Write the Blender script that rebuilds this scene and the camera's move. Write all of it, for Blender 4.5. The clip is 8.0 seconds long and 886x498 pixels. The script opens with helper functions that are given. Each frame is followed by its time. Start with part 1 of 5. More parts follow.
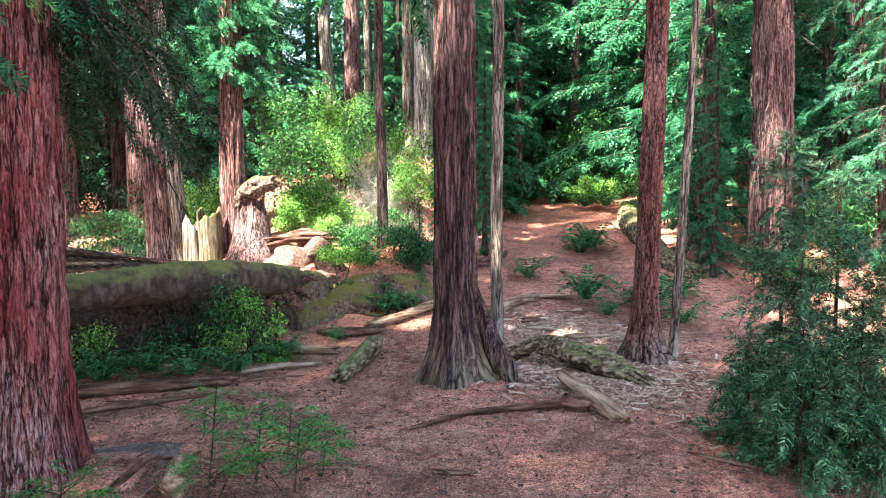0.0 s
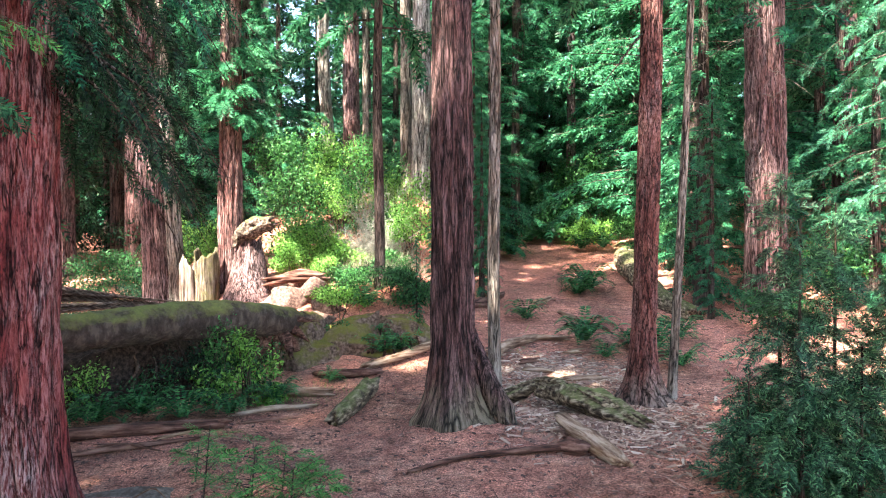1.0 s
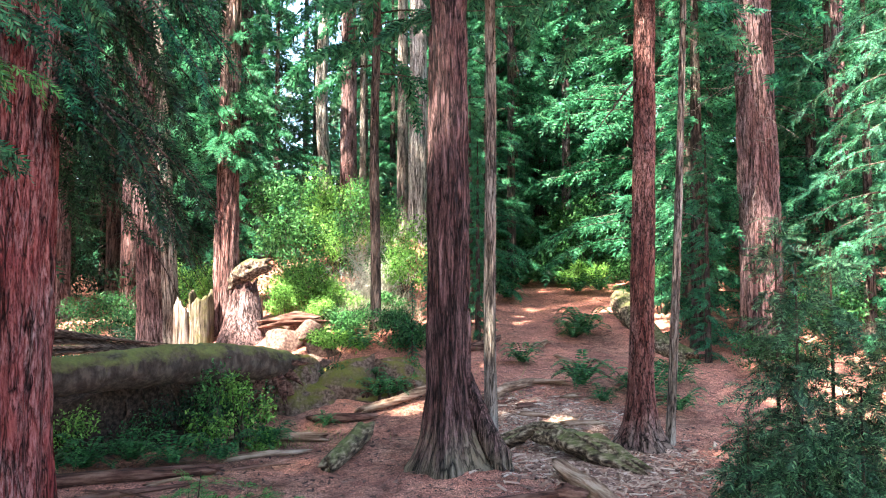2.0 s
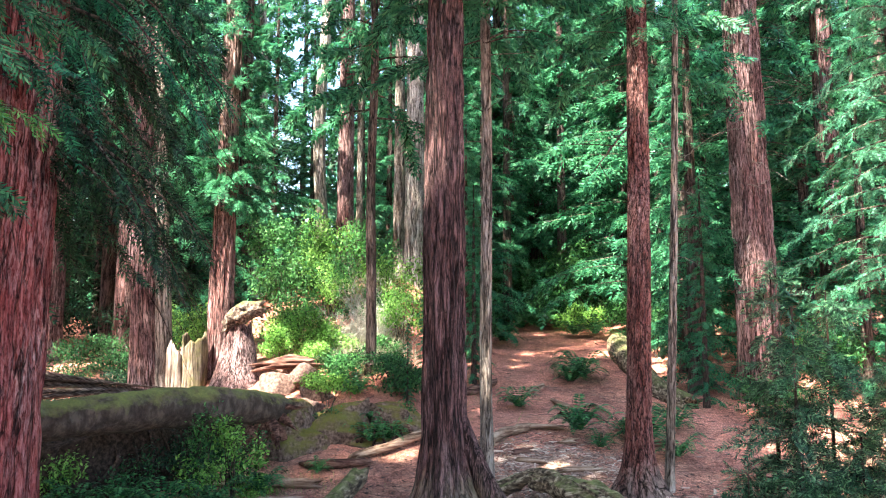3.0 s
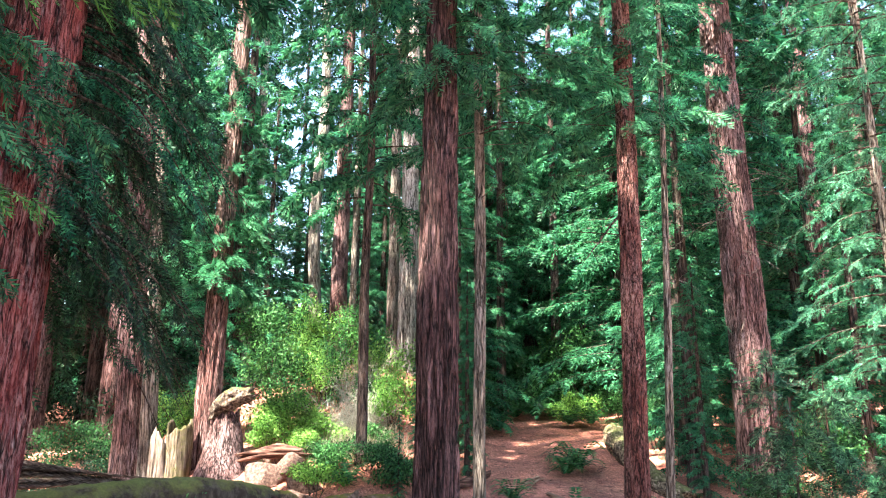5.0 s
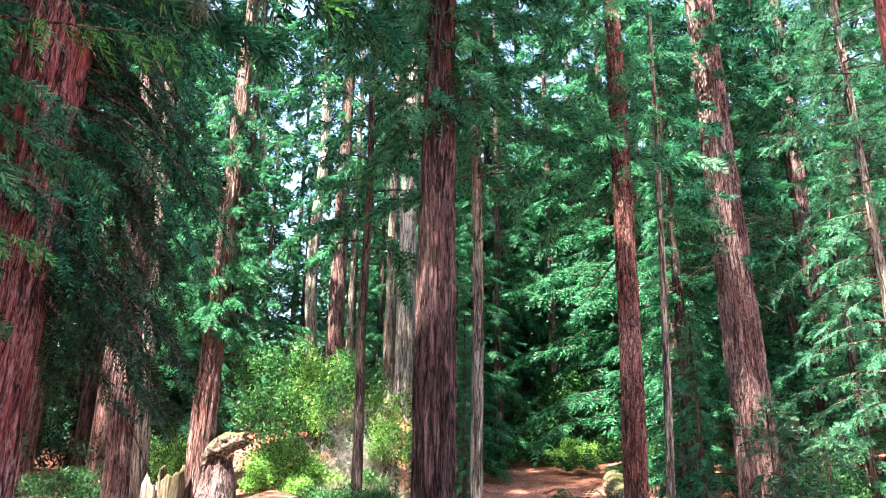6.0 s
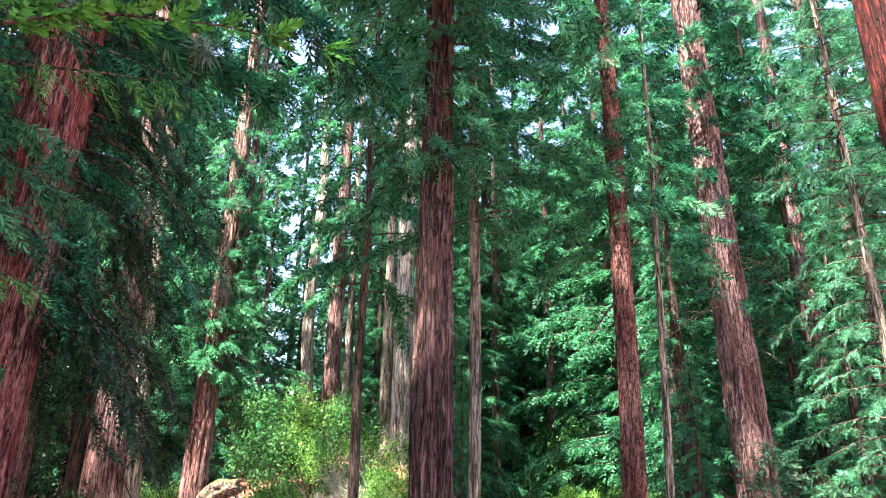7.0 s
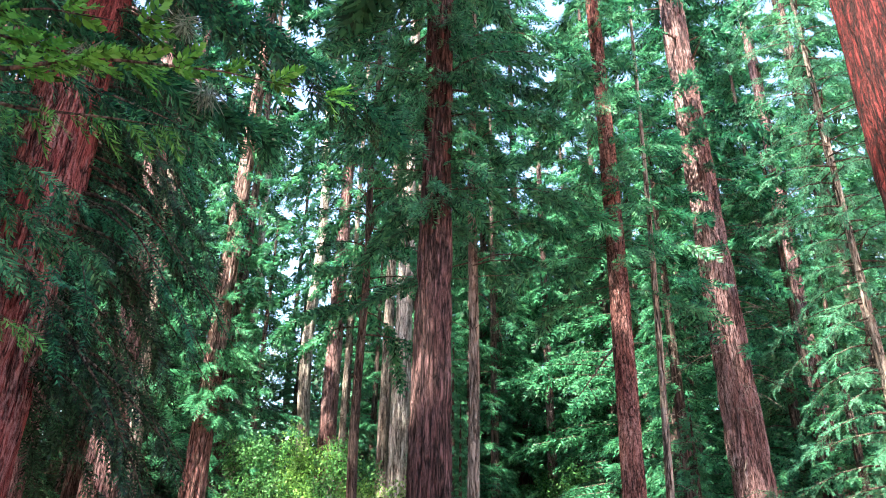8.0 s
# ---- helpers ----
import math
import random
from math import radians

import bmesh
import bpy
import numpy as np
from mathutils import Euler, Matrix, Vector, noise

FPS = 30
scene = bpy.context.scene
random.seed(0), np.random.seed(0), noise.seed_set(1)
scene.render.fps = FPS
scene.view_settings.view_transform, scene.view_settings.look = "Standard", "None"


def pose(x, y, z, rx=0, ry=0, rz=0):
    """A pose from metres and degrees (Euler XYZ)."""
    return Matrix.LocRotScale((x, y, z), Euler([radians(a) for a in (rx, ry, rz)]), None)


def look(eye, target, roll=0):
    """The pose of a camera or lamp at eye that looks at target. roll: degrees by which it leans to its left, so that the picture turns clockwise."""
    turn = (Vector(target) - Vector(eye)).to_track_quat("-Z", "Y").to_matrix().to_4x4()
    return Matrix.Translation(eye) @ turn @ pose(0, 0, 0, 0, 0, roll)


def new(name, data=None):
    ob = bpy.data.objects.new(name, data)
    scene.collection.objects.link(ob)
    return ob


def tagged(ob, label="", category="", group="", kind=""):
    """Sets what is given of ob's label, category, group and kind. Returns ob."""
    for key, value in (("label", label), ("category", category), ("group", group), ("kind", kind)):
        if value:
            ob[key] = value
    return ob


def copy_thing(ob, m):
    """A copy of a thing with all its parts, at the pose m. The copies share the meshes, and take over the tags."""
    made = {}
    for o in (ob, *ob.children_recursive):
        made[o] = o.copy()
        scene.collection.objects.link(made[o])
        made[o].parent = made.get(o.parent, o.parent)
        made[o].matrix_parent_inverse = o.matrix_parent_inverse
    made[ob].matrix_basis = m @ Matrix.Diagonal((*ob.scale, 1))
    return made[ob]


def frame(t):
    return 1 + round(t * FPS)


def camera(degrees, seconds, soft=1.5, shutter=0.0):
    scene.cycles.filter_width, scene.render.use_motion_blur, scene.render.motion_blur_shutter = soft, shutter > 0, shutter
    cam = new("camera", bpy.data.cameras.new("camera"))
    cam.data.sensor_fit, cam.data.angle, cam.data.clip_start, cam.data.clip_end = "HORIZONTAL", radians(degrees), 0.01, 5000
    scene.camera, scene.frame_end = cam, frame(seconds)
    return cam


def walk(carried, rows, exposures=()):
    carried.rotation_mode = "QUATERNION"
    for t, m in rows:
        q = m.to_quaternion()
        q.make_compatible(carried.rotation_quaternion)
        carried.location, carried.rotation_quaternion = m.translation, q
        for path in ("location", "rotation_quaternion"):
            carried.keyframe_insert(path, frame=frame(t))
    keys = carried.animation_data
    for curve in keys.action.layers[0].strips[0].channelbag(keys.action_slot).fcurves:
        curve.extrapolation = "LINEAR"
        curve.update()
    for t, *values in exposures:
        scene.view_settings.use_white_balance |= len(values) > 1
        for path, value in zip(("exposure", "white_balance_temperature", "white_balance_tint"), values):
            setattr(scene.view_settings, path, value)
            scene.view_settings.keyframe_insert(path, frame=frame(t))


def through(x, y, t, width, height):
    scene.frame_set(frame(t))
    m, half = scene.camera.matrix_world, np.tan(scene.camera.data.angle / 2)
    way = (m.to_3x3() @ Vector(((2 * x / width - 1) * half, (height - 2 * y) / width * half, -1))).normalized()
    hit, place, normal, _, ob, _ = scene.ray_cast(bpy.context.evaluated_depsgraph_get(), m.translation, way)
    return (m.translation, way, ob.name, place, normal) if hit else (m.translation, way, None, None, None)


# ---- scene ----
# ---- the camera, which hovers in one spot and tilts upwards ----
cam = camera(65.35, 8.0, 1.1)
EYE = (0.0, 0.0, 3.0)
ROWS = [
    (0.0, 0.00, -4.47, -0.30), (0.5, -0.11, -2.84, -0.22), (1.0, -0.25, -1.09, -0.16), (1.5, -0.41, 0.68, -0.10),
    (3.0, -0.91, 6.00, 0.13), (3.5, -1.05, 7.77, 0.22), (4.0, -1.19, 9.56, 0.36), (4.5, -1.30, 11.34, 0.45),
    (6.0, -1.58, 16.71, 0.66), (6.5, -1.65, 18.50, 0.73), (7.0, -1.74, 20.31, 0.80), (7.5, -1.77, 22.11, 0.84), (8.0, -1.80, 23.91, 0.96),
]
walk(cam, [(t, pose(*EYE, 90 + pitch, 0, yaw) @ pose(0, 0, 0, 0, 0, roll)) for t, yaw, pitch, roll in ROWS], [(0.0, 3.56, 6850, 8), (4.0, 3.40, 6850, 8), (8.0, 3.28, 6850, 8)])

# ---- light: a high sun from behind on the left, and the sky ----
SUN = Vector((-0.42, -0.50, 0.90)).normalized()
world = bpy.data.worlds.new("world")
scene.world = world
world.use_nodes = True
wn = world.node_tree.nodes
sky = wn.new("ShaderNodeTexSky")
sky.sky_type, sky.sun_disc = "NISHITA", False
sky.sun_elevation, sky.sun_rotation = math.asin(SUN.z), math.atan2(SUN.x, SUN.y)
wn["Background"].inputs[1].default_value = 0.115
world.node_tree.links.new(sky.outputs[0], wn["Background"].inputs[0])
sun = new("sun", bpy.data.lights.new("sun", "SUN"))
sun.data.energy, sun.data.angle, sun.data.color = 5.0, radians(1.2), (1.0, 0.95, 0.86)
sun.matrix_world = look(SUN * 60, (0, 0, 0))


# ---- materials ----
def nodes_of(name):
    m = bpy.data.materials.new(name)
    m.use_nodes = True
    nt = m.node_tree
    return m, nt, nt.nodes, nt.links, nt.nodes["Principled BSDF"]


def add_noise(nt, vec, scale, detail=6.0, rough=0.6, stretch=(1, 1, 1)):
    mp = nt.nodes.new("ShaderNodeMapping")
    mp.inputs["Scale"].default_value = stretch
    nt.links.new(vec, mp.inputs["Vector"])
    n = nt.nodes.new("ShaderNodeTexNoise")
    n.inputs["Scale"].default_value, n.inputs["Detail"].default_value, n.inputs["Roughness"].default_value = scale, detail, rough
    nt.links.new(mp.outputs[0], n.inputs["Vector"])
    return n.outputs["Fac"]


def ramp(nt, fac, stops):
    r = nt.nodes.new("ShaderNodeValToRGB")
    e = r.color_ramp.elements
    while len(e) < len(stops):
        e.new(0.5)
    for el, (p, c) in zip(e, stops):
        el.position, el.color = p, (*c, 1) if len(c) == 3 else c
    nt.links.new(fac, r.inputs[0])
    return r.outputs[0]


def mix(nt, fac, a, b, blend="MIX"):
    n = nt.nodes.new("ShaderNodeMix")
    n.data_type, n.blend_type = "RGBA", blend
    for sock, v in ((n.inputs[0], fac), (n.inputs[6], a), (n.inputs[7], b)):
        if isinstance(v, (int, float)):
            sock.default_value = v
        elif isinstance(v, tuple):
            sock.default_value = (*v, 1)
        else:
            nt.links.new(v, sock)
    return n.outputs[2]


def bump(nt, height, bsdf, strength, dist):
    b = nt.nodes.new("ShaderNodeBump")
    b.inputs["Strength"].default_value, b.inputs["Distance"].default_value = strength, dist
    nt.links.new(height, b.inputs["Height"])
    nt.links.new(b.outputs[0], bsdf.inputs["Normal"])


def coords(nt, which="Object"):
    return nt.nodes.new("ShaderNodeTexCoord").outputs[which]


def cracks(nt, vec, scale, stretch, width, detail=4.0):
    """Narrow dark lines, 1 in the crack and 0 on the plates."""
    return ramp(nt, add_noise(nt, vec, scale, detail, 0.55, stretch), [(0.5 - width, (0, 0, 0)), (0.5, (1, 1, 1)), (0.5 + width, (0, 0, 0))])


def wander(nt, vec, amount):
    """The coordinates shifted sideways by a slow noise, so that furrows are never straight."""
    wob = nt.nodes.new("ShaderNodeTexNoise")
    wob.inputs["Scale"].default_value, wob.inputs["Detail"].default_value = 1.9, 5.0
    nt.links.new(vec, wob.inputs["Vector"])
    add = nt.nodes.new("ShaderNodeVectorMath")
    add.operation = "MULTIPLY_ADD"
    nt.links.new(wob.outputs["Color"], add.inputs[0])
    add.inputs[1].default_value = (amount, amount, 0.25)
    nt.links.new(vec, add.inputs[2])
    return add.outputs[0]


def bark_material(name, dark, mid, light, grey, grey_amount=0.5, moss=None, fine=1.0, long=0.09, foot=None, crack=0.044, upper=None):
    m, nt, ns, ln, bs = nodes_of(name)
    grain = ns.new("ShaderNodeAttribute")
    grain.attribute_name = "grain"
    v = grain.outputs["Vector"]
    w = wander(nt, v, 0.055)
    plates = add_noise(nt, w, 10 * fine, 9, 0.7, (1, 1, long * 0.8))
    c = ramp(nt, plates, [(0.36, dark), (0.46, mid), (0.58, light), (0.72, mid)])
    g = ramp(nt, add_noise(nt, v, 1.3, 5, 0.6, (1, 1, 0.35)), [(0.5 - 0.2 * grey_amount, (0, 0, 0)), (0.75, (1, 1, 1))])
    flakes = add_noise(nt, w, 42 * fine, 7, 0.72, (1, 1, long * 1.3))
    gg = mix(nt, 1.0, g, ramp(nt, flakes, [(0.42, (0, 0, 0)), (0.58, (1, 1, 1))]), "MULTIPLY")
    c = mix(nt, gg, c, grey)
    c = mix(nt, 0.8, c, ramp(nt, flakes, [(0.36, (0.3, 0.27, 0.27)), (0.5, (1, 1, 1)), (0.64, (1.5, 1.45, 1.45))]), "MULTIPLY")
    k1 = cracks(nt, w, 7.5 * fine, (1, 1, long * 0.9), crack, 3.0)
    k2 = cracks(nt, w, 16 * fine, (1, 1, long * 1.1), crack * 0.8)
    kk = mix(nt, 1.0, k1, mix(nt, 1.0, k2, (0.75, 0.75, 0.75), "MULTIPLY"), "LIGHTEN")
    if moss:
        c = mix(nt, ramp(nt, add_noise(nt, v, 2.2, 7, 0.65), [(0.50, (0, 0, 0)), (0.64, (1, 1, 1))]), c, moss)
    # paler with height: peeled bark, with the sun on it painted in
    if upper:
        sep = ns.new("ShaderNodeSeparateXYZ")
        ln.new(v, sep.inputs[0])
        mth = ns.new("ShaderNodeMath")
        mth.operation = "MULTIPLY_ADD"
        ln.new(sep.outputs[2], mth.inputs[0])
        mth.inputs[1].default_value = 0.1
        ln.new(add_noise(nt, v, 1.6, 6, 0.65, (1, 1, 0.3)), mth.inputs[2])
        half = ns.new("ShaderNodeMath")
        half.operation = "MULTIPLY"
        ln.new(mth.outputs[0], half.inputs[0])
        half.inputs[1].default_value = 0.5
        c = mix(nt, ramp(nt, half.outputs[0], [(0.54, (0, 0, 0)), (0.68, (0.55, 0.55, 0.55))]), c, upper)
    if foot:
        sep = ns.new("ShaderNodeSeparateXYZ")
        ln.new(v, sep.inputs[0])
        mth = ns.new("ShaderNodeMath")
        mth.operation = "MULTIPLY_ADD"
        ln.new(sep.outputs[2], mth.inputs[0])
        mth.inputs[1].default_value = -0.45
        ln.new(add_noise(nt, v, 5.0, 7, 0.7, (1, 1, 0.3)), mth.inputs[2])
        c = mix(nt, ramp(nt, mth.outputs[0], [(0.22, (0, 0, 0)), (0.5, (0.6, 0.6, 0.6))]), c, foot)
    c = mix(nt, kk, c, tuple(0.13 * q for q in dark))
    ln.new(c, bs.inputs["Base Color"])
    bs.inputs["Roughness"].default_value = 0.9
    bs.inputs["Specular IOR Level"].default_value = 0.2
    hgt = mix(nt, 0.6, flakes, mix(nt, 1.0, (1.0, 1.0, 1.0), kk, "SUBTRACT"))
    bump(nt, hgt, bs, 1.0, 0.07)
    return m


def leaf_material(name, low, high, tip, through=0.42, rough=0.45):
    m, nt, ns, ln, bs = nodes_of(name)
    g = ns.new("ShaderNodeNewGeometry")
    isle = g.outputs["Random Per Island"]
    clump = add_noise(nt, coords(nt), 0.9, 3, 0.6)
    c = mix(nt, ramp(nt, clump, [(0.35, (0, 0, 0)), (0.65, (1, 1, 1))]), low, high)
    c = mix(nt, ramp(nt, isle, [(0.72, (0, 0, 0)), (1.0, (0.9, 0.9, 0.9))]), c, tip)
    c = mix(nt, 1.0, c, ramp(nt, isle, [(0.0, (0.12, 0.12, 0.12)), (0.35, (0.7, 0.7, 0.7)), (0.65, (1.1, 1.1, 1.1))]), "MULTIPLY")
    ln.new(c, bs.inputs["Base Color"])
    bs.inputs["Roughness"].default_value = rough
    bs.inputs["Specular IOR Level"].default_value = 0.2
    tr = ns.new("ShaderNodeBsdfTranslucent")
    ln.new(c, tr.inputs[0])
    mx = ns.new("ShaderNodeMixShader")
    mx.inputs[0].default_value = through
    ln.new(bs.outputs[0], mx.inputs[1])
    ln.new(tr.outputs[0], mx.inputs[2])
    ln.new(mx.outputs[0], ns["Material Output"].inputs[0])
    return m


BARK_RED = bark_material("redwood_bark", (0.032, 0.014, 0.013), (0.13, 0.060, 0.056), (0.22, 0.128, 0.122), (0.36, 0.28, 0.28), 0.6, fine=1.1)
# its upper colour holds both the peeling and the sunlight on it
BARK_PEELED = bark_material("peeled_sun_toned_redwood_bark", (0.035, 0.015, 0.014), (0.145, 0.062, 0.055), (0.25, 0.13, 0.118), (0.38, 0.28, 0.28), 0.5, upper=(0.36, 0.25, 0.225))
BARK_BROWN = bark_material("furrowed_bark", (0.035, 0.016, 0.015), (0.15, 0.068, 0.06), (0.25, 0.14, 0.125), (0.34, 0.27, 0.26), 0.5, fine=1.15)
BARK_FOOT = bark_material("furrowed_bark_with_lichen", (0.016, 0.007, 0.007), (0.108, 0.052, 0.050), (0.19, 0.108, 0.103), (0.23, 0.155, 0.148), 0.15, fine=1.3, foot=(0.205, 0.19, 0.12), crack=0.075)
BARK_FLAKY = bark_material("flaky_red_bark_with_lichen", (0.035, 0.011, 0.009), (0.145, 0.045, 0.037), (0.23, 0.10, 0.085), (0.32, 0.23, 0.22), 0.25, fine=1.5, long=0.2, foot=(0.20, 0.17, 0.14))
BARK_GREY = bark_material("grey_bark", (0.06, 0.042, 0.034), (0.18, 0.14, 0.115), (0.29, 0.24, 0.205), (0.36, 0.33, 0.29), 0.7)
BARK_BRIGHT = bark_material("bright_red_bark", (0.012, 0.002, 0.002), (0.080, 0.0085, 0.0085), (0.14, 0.019, 0.018), (0.17, 0.05, 0.047), 0.2, fine=1.9, long=0.08, crack=0.06)
BARK_SHAGGY = bark_material("shaggy_red_bark", (0.040, 0.008, 0.008), (0.155, 0.024, 0.025), (0.25, 0.060, 0.056), (0.40, 0.31, 0.30), 0.45, long=0.10, crack=0.03, fine=1.3)
# forest shade is put into this darker bark colour
BARK_DARK = bark_material("shade_toned_bark", (0.02, 0.013, 0.011), (0.075, 0.048, 0.041), (0.13, 0.092, 0.08), (0.2, 0.17, 0.15), 0.4)
# sunlight on the far trunks is put into this pale bark colour
BARK_PALE = bark_material("sun_toned_pale_bark", (0.12, 0.09, 0.075), (0.34, 0.29, 0.25), (0.48, 0.43, 0.38), (0.5, 0.47, 0.43), 0.5)
TWIG = bark_material("twig_bark", (0.03, 0.02, 0.015), (0.08, 0.05, 0.04), (0.13, 0.09, 0.07), (0.2, 0.19, 0.17), 0.4)
# needles darkened in colour, standing in for the shade of the forest
LEAF_DARK = leaf_material("shade_toned_redwood_leaves", (0.010, 0.036, 0.018), (0.020, 0.066, 0.032), (0.045, 0.13, 0.055), 0.28)
LEAF_MID = leaf_material("redwood_leaves", (0.013, 0.096, 0.056), (0.028, 0.172, 0.086), (0.07, 0.29, 0.12))
# lighter tone of the same needles, sunlit brightness put into the colour
LEAF_LIGHT = leaf_material("sun_toned_redwood_leaves", (0.025, 0.152, 0.082), (0.051, 0.228, 0.105), (0.12, 0.33, 0.148))
LEAF_PALE = leaf_material("pale_drooping_leaves", (0.042, 0.20, 0.12), (0.085, 0.29, 0.16), (0.17, 0.41, 0.23))
LEAF_NEAR = leaf_material("fresh_redwood_leaves", (0.085, 0.30, 0.05), (0.12, 0.38, 0.07), (0.19, 0.46, 0.12), 0.55)
LEAF_BUSH = leaf_material("shrub_leaves", (0.12, 0.30, 0.06), (0.20, 0.40, 0.085), (0.29, 0.49, 0.125), 0.45)
LEAF_FIR = leaf_material("bushy_sapling_leaves", (0.020, 0.075, 0.042), (0.050, 0.150, 0.075), (0.17, 0.36, 0.17), 0.3)
LEAF_SAP = leaf_material("fresh_sapling_leaves", (0.05, 0.20, 0.05), (0.09, 0.29, 0.07), (0.17, 0.40, 0.11), 0.4)
LEAF_FERN = leaf_material("fern_leaves", (0.026, 0.110, 0.042), (0.050, 0.175, 0.06), (0.10, 0.26, 0.085))
LEAF_SHRUB = leaf_material("green_shrub_leaves", (0.038, 0.145, 0.046), (0.075, 0.225, 0.066), (0.14, 0.33, 0.10), 0.4)
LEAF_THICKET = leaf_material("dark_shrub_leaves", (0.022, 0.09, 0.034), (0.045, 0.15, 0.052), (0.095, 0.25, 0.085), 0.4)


def ground_material():
    m, nt, ns, ln, bs = nodes_of("needle_litter_soil")
    v = coords(nt)
    big = add_noise(nt, v, 0.35, 4, 0.6)
    mid = add_noise(nt, v, 2.5, 8, 0.65)
    fine = add_noise(nt, v, 38, 8, 0.75)
    c = ramp(nt, mid, [(0.3, (0.17, 0.068, 0.051)), (0.5, (0.35, 0.165, 0.122)), (0.7, (0.50, 0.275, 0.208))])
    # bare red clay on the slope and in patches, grey-brown trodden soil on the level
    sep = ns.new("ShaderNodeSeparateXYZ")
    ln.new(v, sep.inputs[0])
    up = ns.new("ShaderNodeMath")
    up.operation = "MULTIPLY_ADD"
    ln.new(sep.outputs[2], up.inputs[0])
    up.inputs[1].default_value = 0.22
    ln.new(big, up.inputs[2])
    c = mix(nt, ramp(nt, up.outputs[0], [(0.46, (0, 0, 0)), (0.66, (0.75, 0.75, 0.75))]), c, (0.47, 0.19, 0.145))
    c = mix(nt, 0.9, c, ramp(nt, fine, [(0.38, (0.14, 0.14, 0.14)), (0.5, (0.95, 0.95, 0.95)), (0.62, (2.0, 1.9, 1.8))]), "MULTIPLY")
    c = mix(nt, 0.8, c, ramp(nt, add_noise(nt, v, 120, 4, 0.7), [(0.38, (0.35, 0.33, 0.33)), (0.5, (1, 1, 1)), (0.62, (1.7, 1.6, 1.55))]), "MULTIPLY")
    c = mix(nt, 1.0, c, ramp(nt, add_noise(nt, v, 9, 6, 0.7), [(0.36, (0.6, 0.58, 0.57)), (0.5, (1.05, 1.05, 1.05)), (0.64, (1.3, 1.28, 1.25))]), "MULTIPLY")
    c = mix(nt, 1.0, c, ramp(nt, add_noise(nt, v, 0.8, 7, 0.65), [(0.36, (0.55, 0.56, 0.58)), (0.5, (0.95, 0.95, 0.95)), (0.62, (1.2, 1.18, 1.15))]), "MULTIPLY")
    ln.new(c, bs.inputs["Base Color"])
    bs.inputs["Roughness"].default_value = 0.95
    bs.inputs["Specular IOR Level"].default_value = 0.13
    bump(nt, add_noise(nt, v, 24, 10, 0.75), bs, 1.0, 0.035)
    return m


SOIL = ground_material()


# ---- geometry helpers ----
def mesh_np(name, verts, faces, material, smooth=False, grain=None):
    """A mesh from an array of corners and one of triangles or quads; bark also gets the coordinates of its grain."""
    me = bpy.data.meshes.new(name)
    k = faces.shape[1]
    me.vertices.add(len(verts))
    me.vertices.foreach_set("co", np.ascontiguousarray(verts, np.float32).ravel())
    me.loops.add(faces.size)
    me.loops.foreach_set("vertex_index", np.ascontiguousarray(faces, np.int32).ravel())
    me.polygons.add(len(faces))
    me.polygons.foreach_set("loop_start", np.arange(0, faces.size, k, dtype=np.int32))
    if smooth:
        me.polygons.foreach_set("use_smooth", np.ones(len(faces), bool))
    me.update(calc_edges=True)
    me.materials.append(material)
    if "bark" in material.name:
        me.attributes.new("grain", "FLOAT_VECTOR", "POINT").data.foreach_set("vector", np.ascontiguousarray(verts if grain is None else grain, np.float32).ravel())
    return me


def thing(name, label, category, at=(0, 0, 0), group="", kind=""):
    ob = new(name)
    ob.location = at
    return tagged(ob, label, category, group, kind)


def piece(name, me, parent, label="", kind=""):
    ob = new(name, me)
    ob.parent = parent
    return tagged(ob, label, "", "", kind)


def solo(name, me, label, category, at=(0, 0, 0), group="", kind=""):
    ob = new(name, me)
    ob.location = at
    return tagged(ob, label, category, group, kind)


def vnoise(u, v, nu, nv, rng):
    """Smooth value noise on a grid of nu by nv cells, periodic in u (0..1); v in 0..1."""
    grid = rng.random((nu, nv + 2))
    a, b = (u % 1) * nu, np.clip(v, 0, 0.9999) * nv
    i, j = a.astype(int), b.astype(int)
    s, t = a - i, b - j
    s, t = s * s * (3 - 2 * s), t * t * (3 - 2 * t)
    i2 = (i + 1) % nu
    i = i % nu
    return (grid[i, j] * (1 - s) + grid[i2, j] * s) * (1 - t) + (grid[i, j + 1] * (1 - s) + grid[i2, j + 1] * s) * t


def grid_faces(nz, ns, closed=True):
    i, j = np.meshgrid(np.arange(nz - 1), np.arange(ns if closed else ns - 1), indexing="ij")
    k = (j + 1) % ns
    return np.stack([i * ns + j, i * ns + k, (i + 1) * ns + k, (i + 1) * ns + j], -1).reshape(-1, 4)


def smooth01(a, b, x):
    t = np.clip((x - a) / (b - a), 0, 1)
    return t * t * (3 - 2 * t)


def soft(x):
    return np.logaddexp(0, x * 1.6) / 1.6


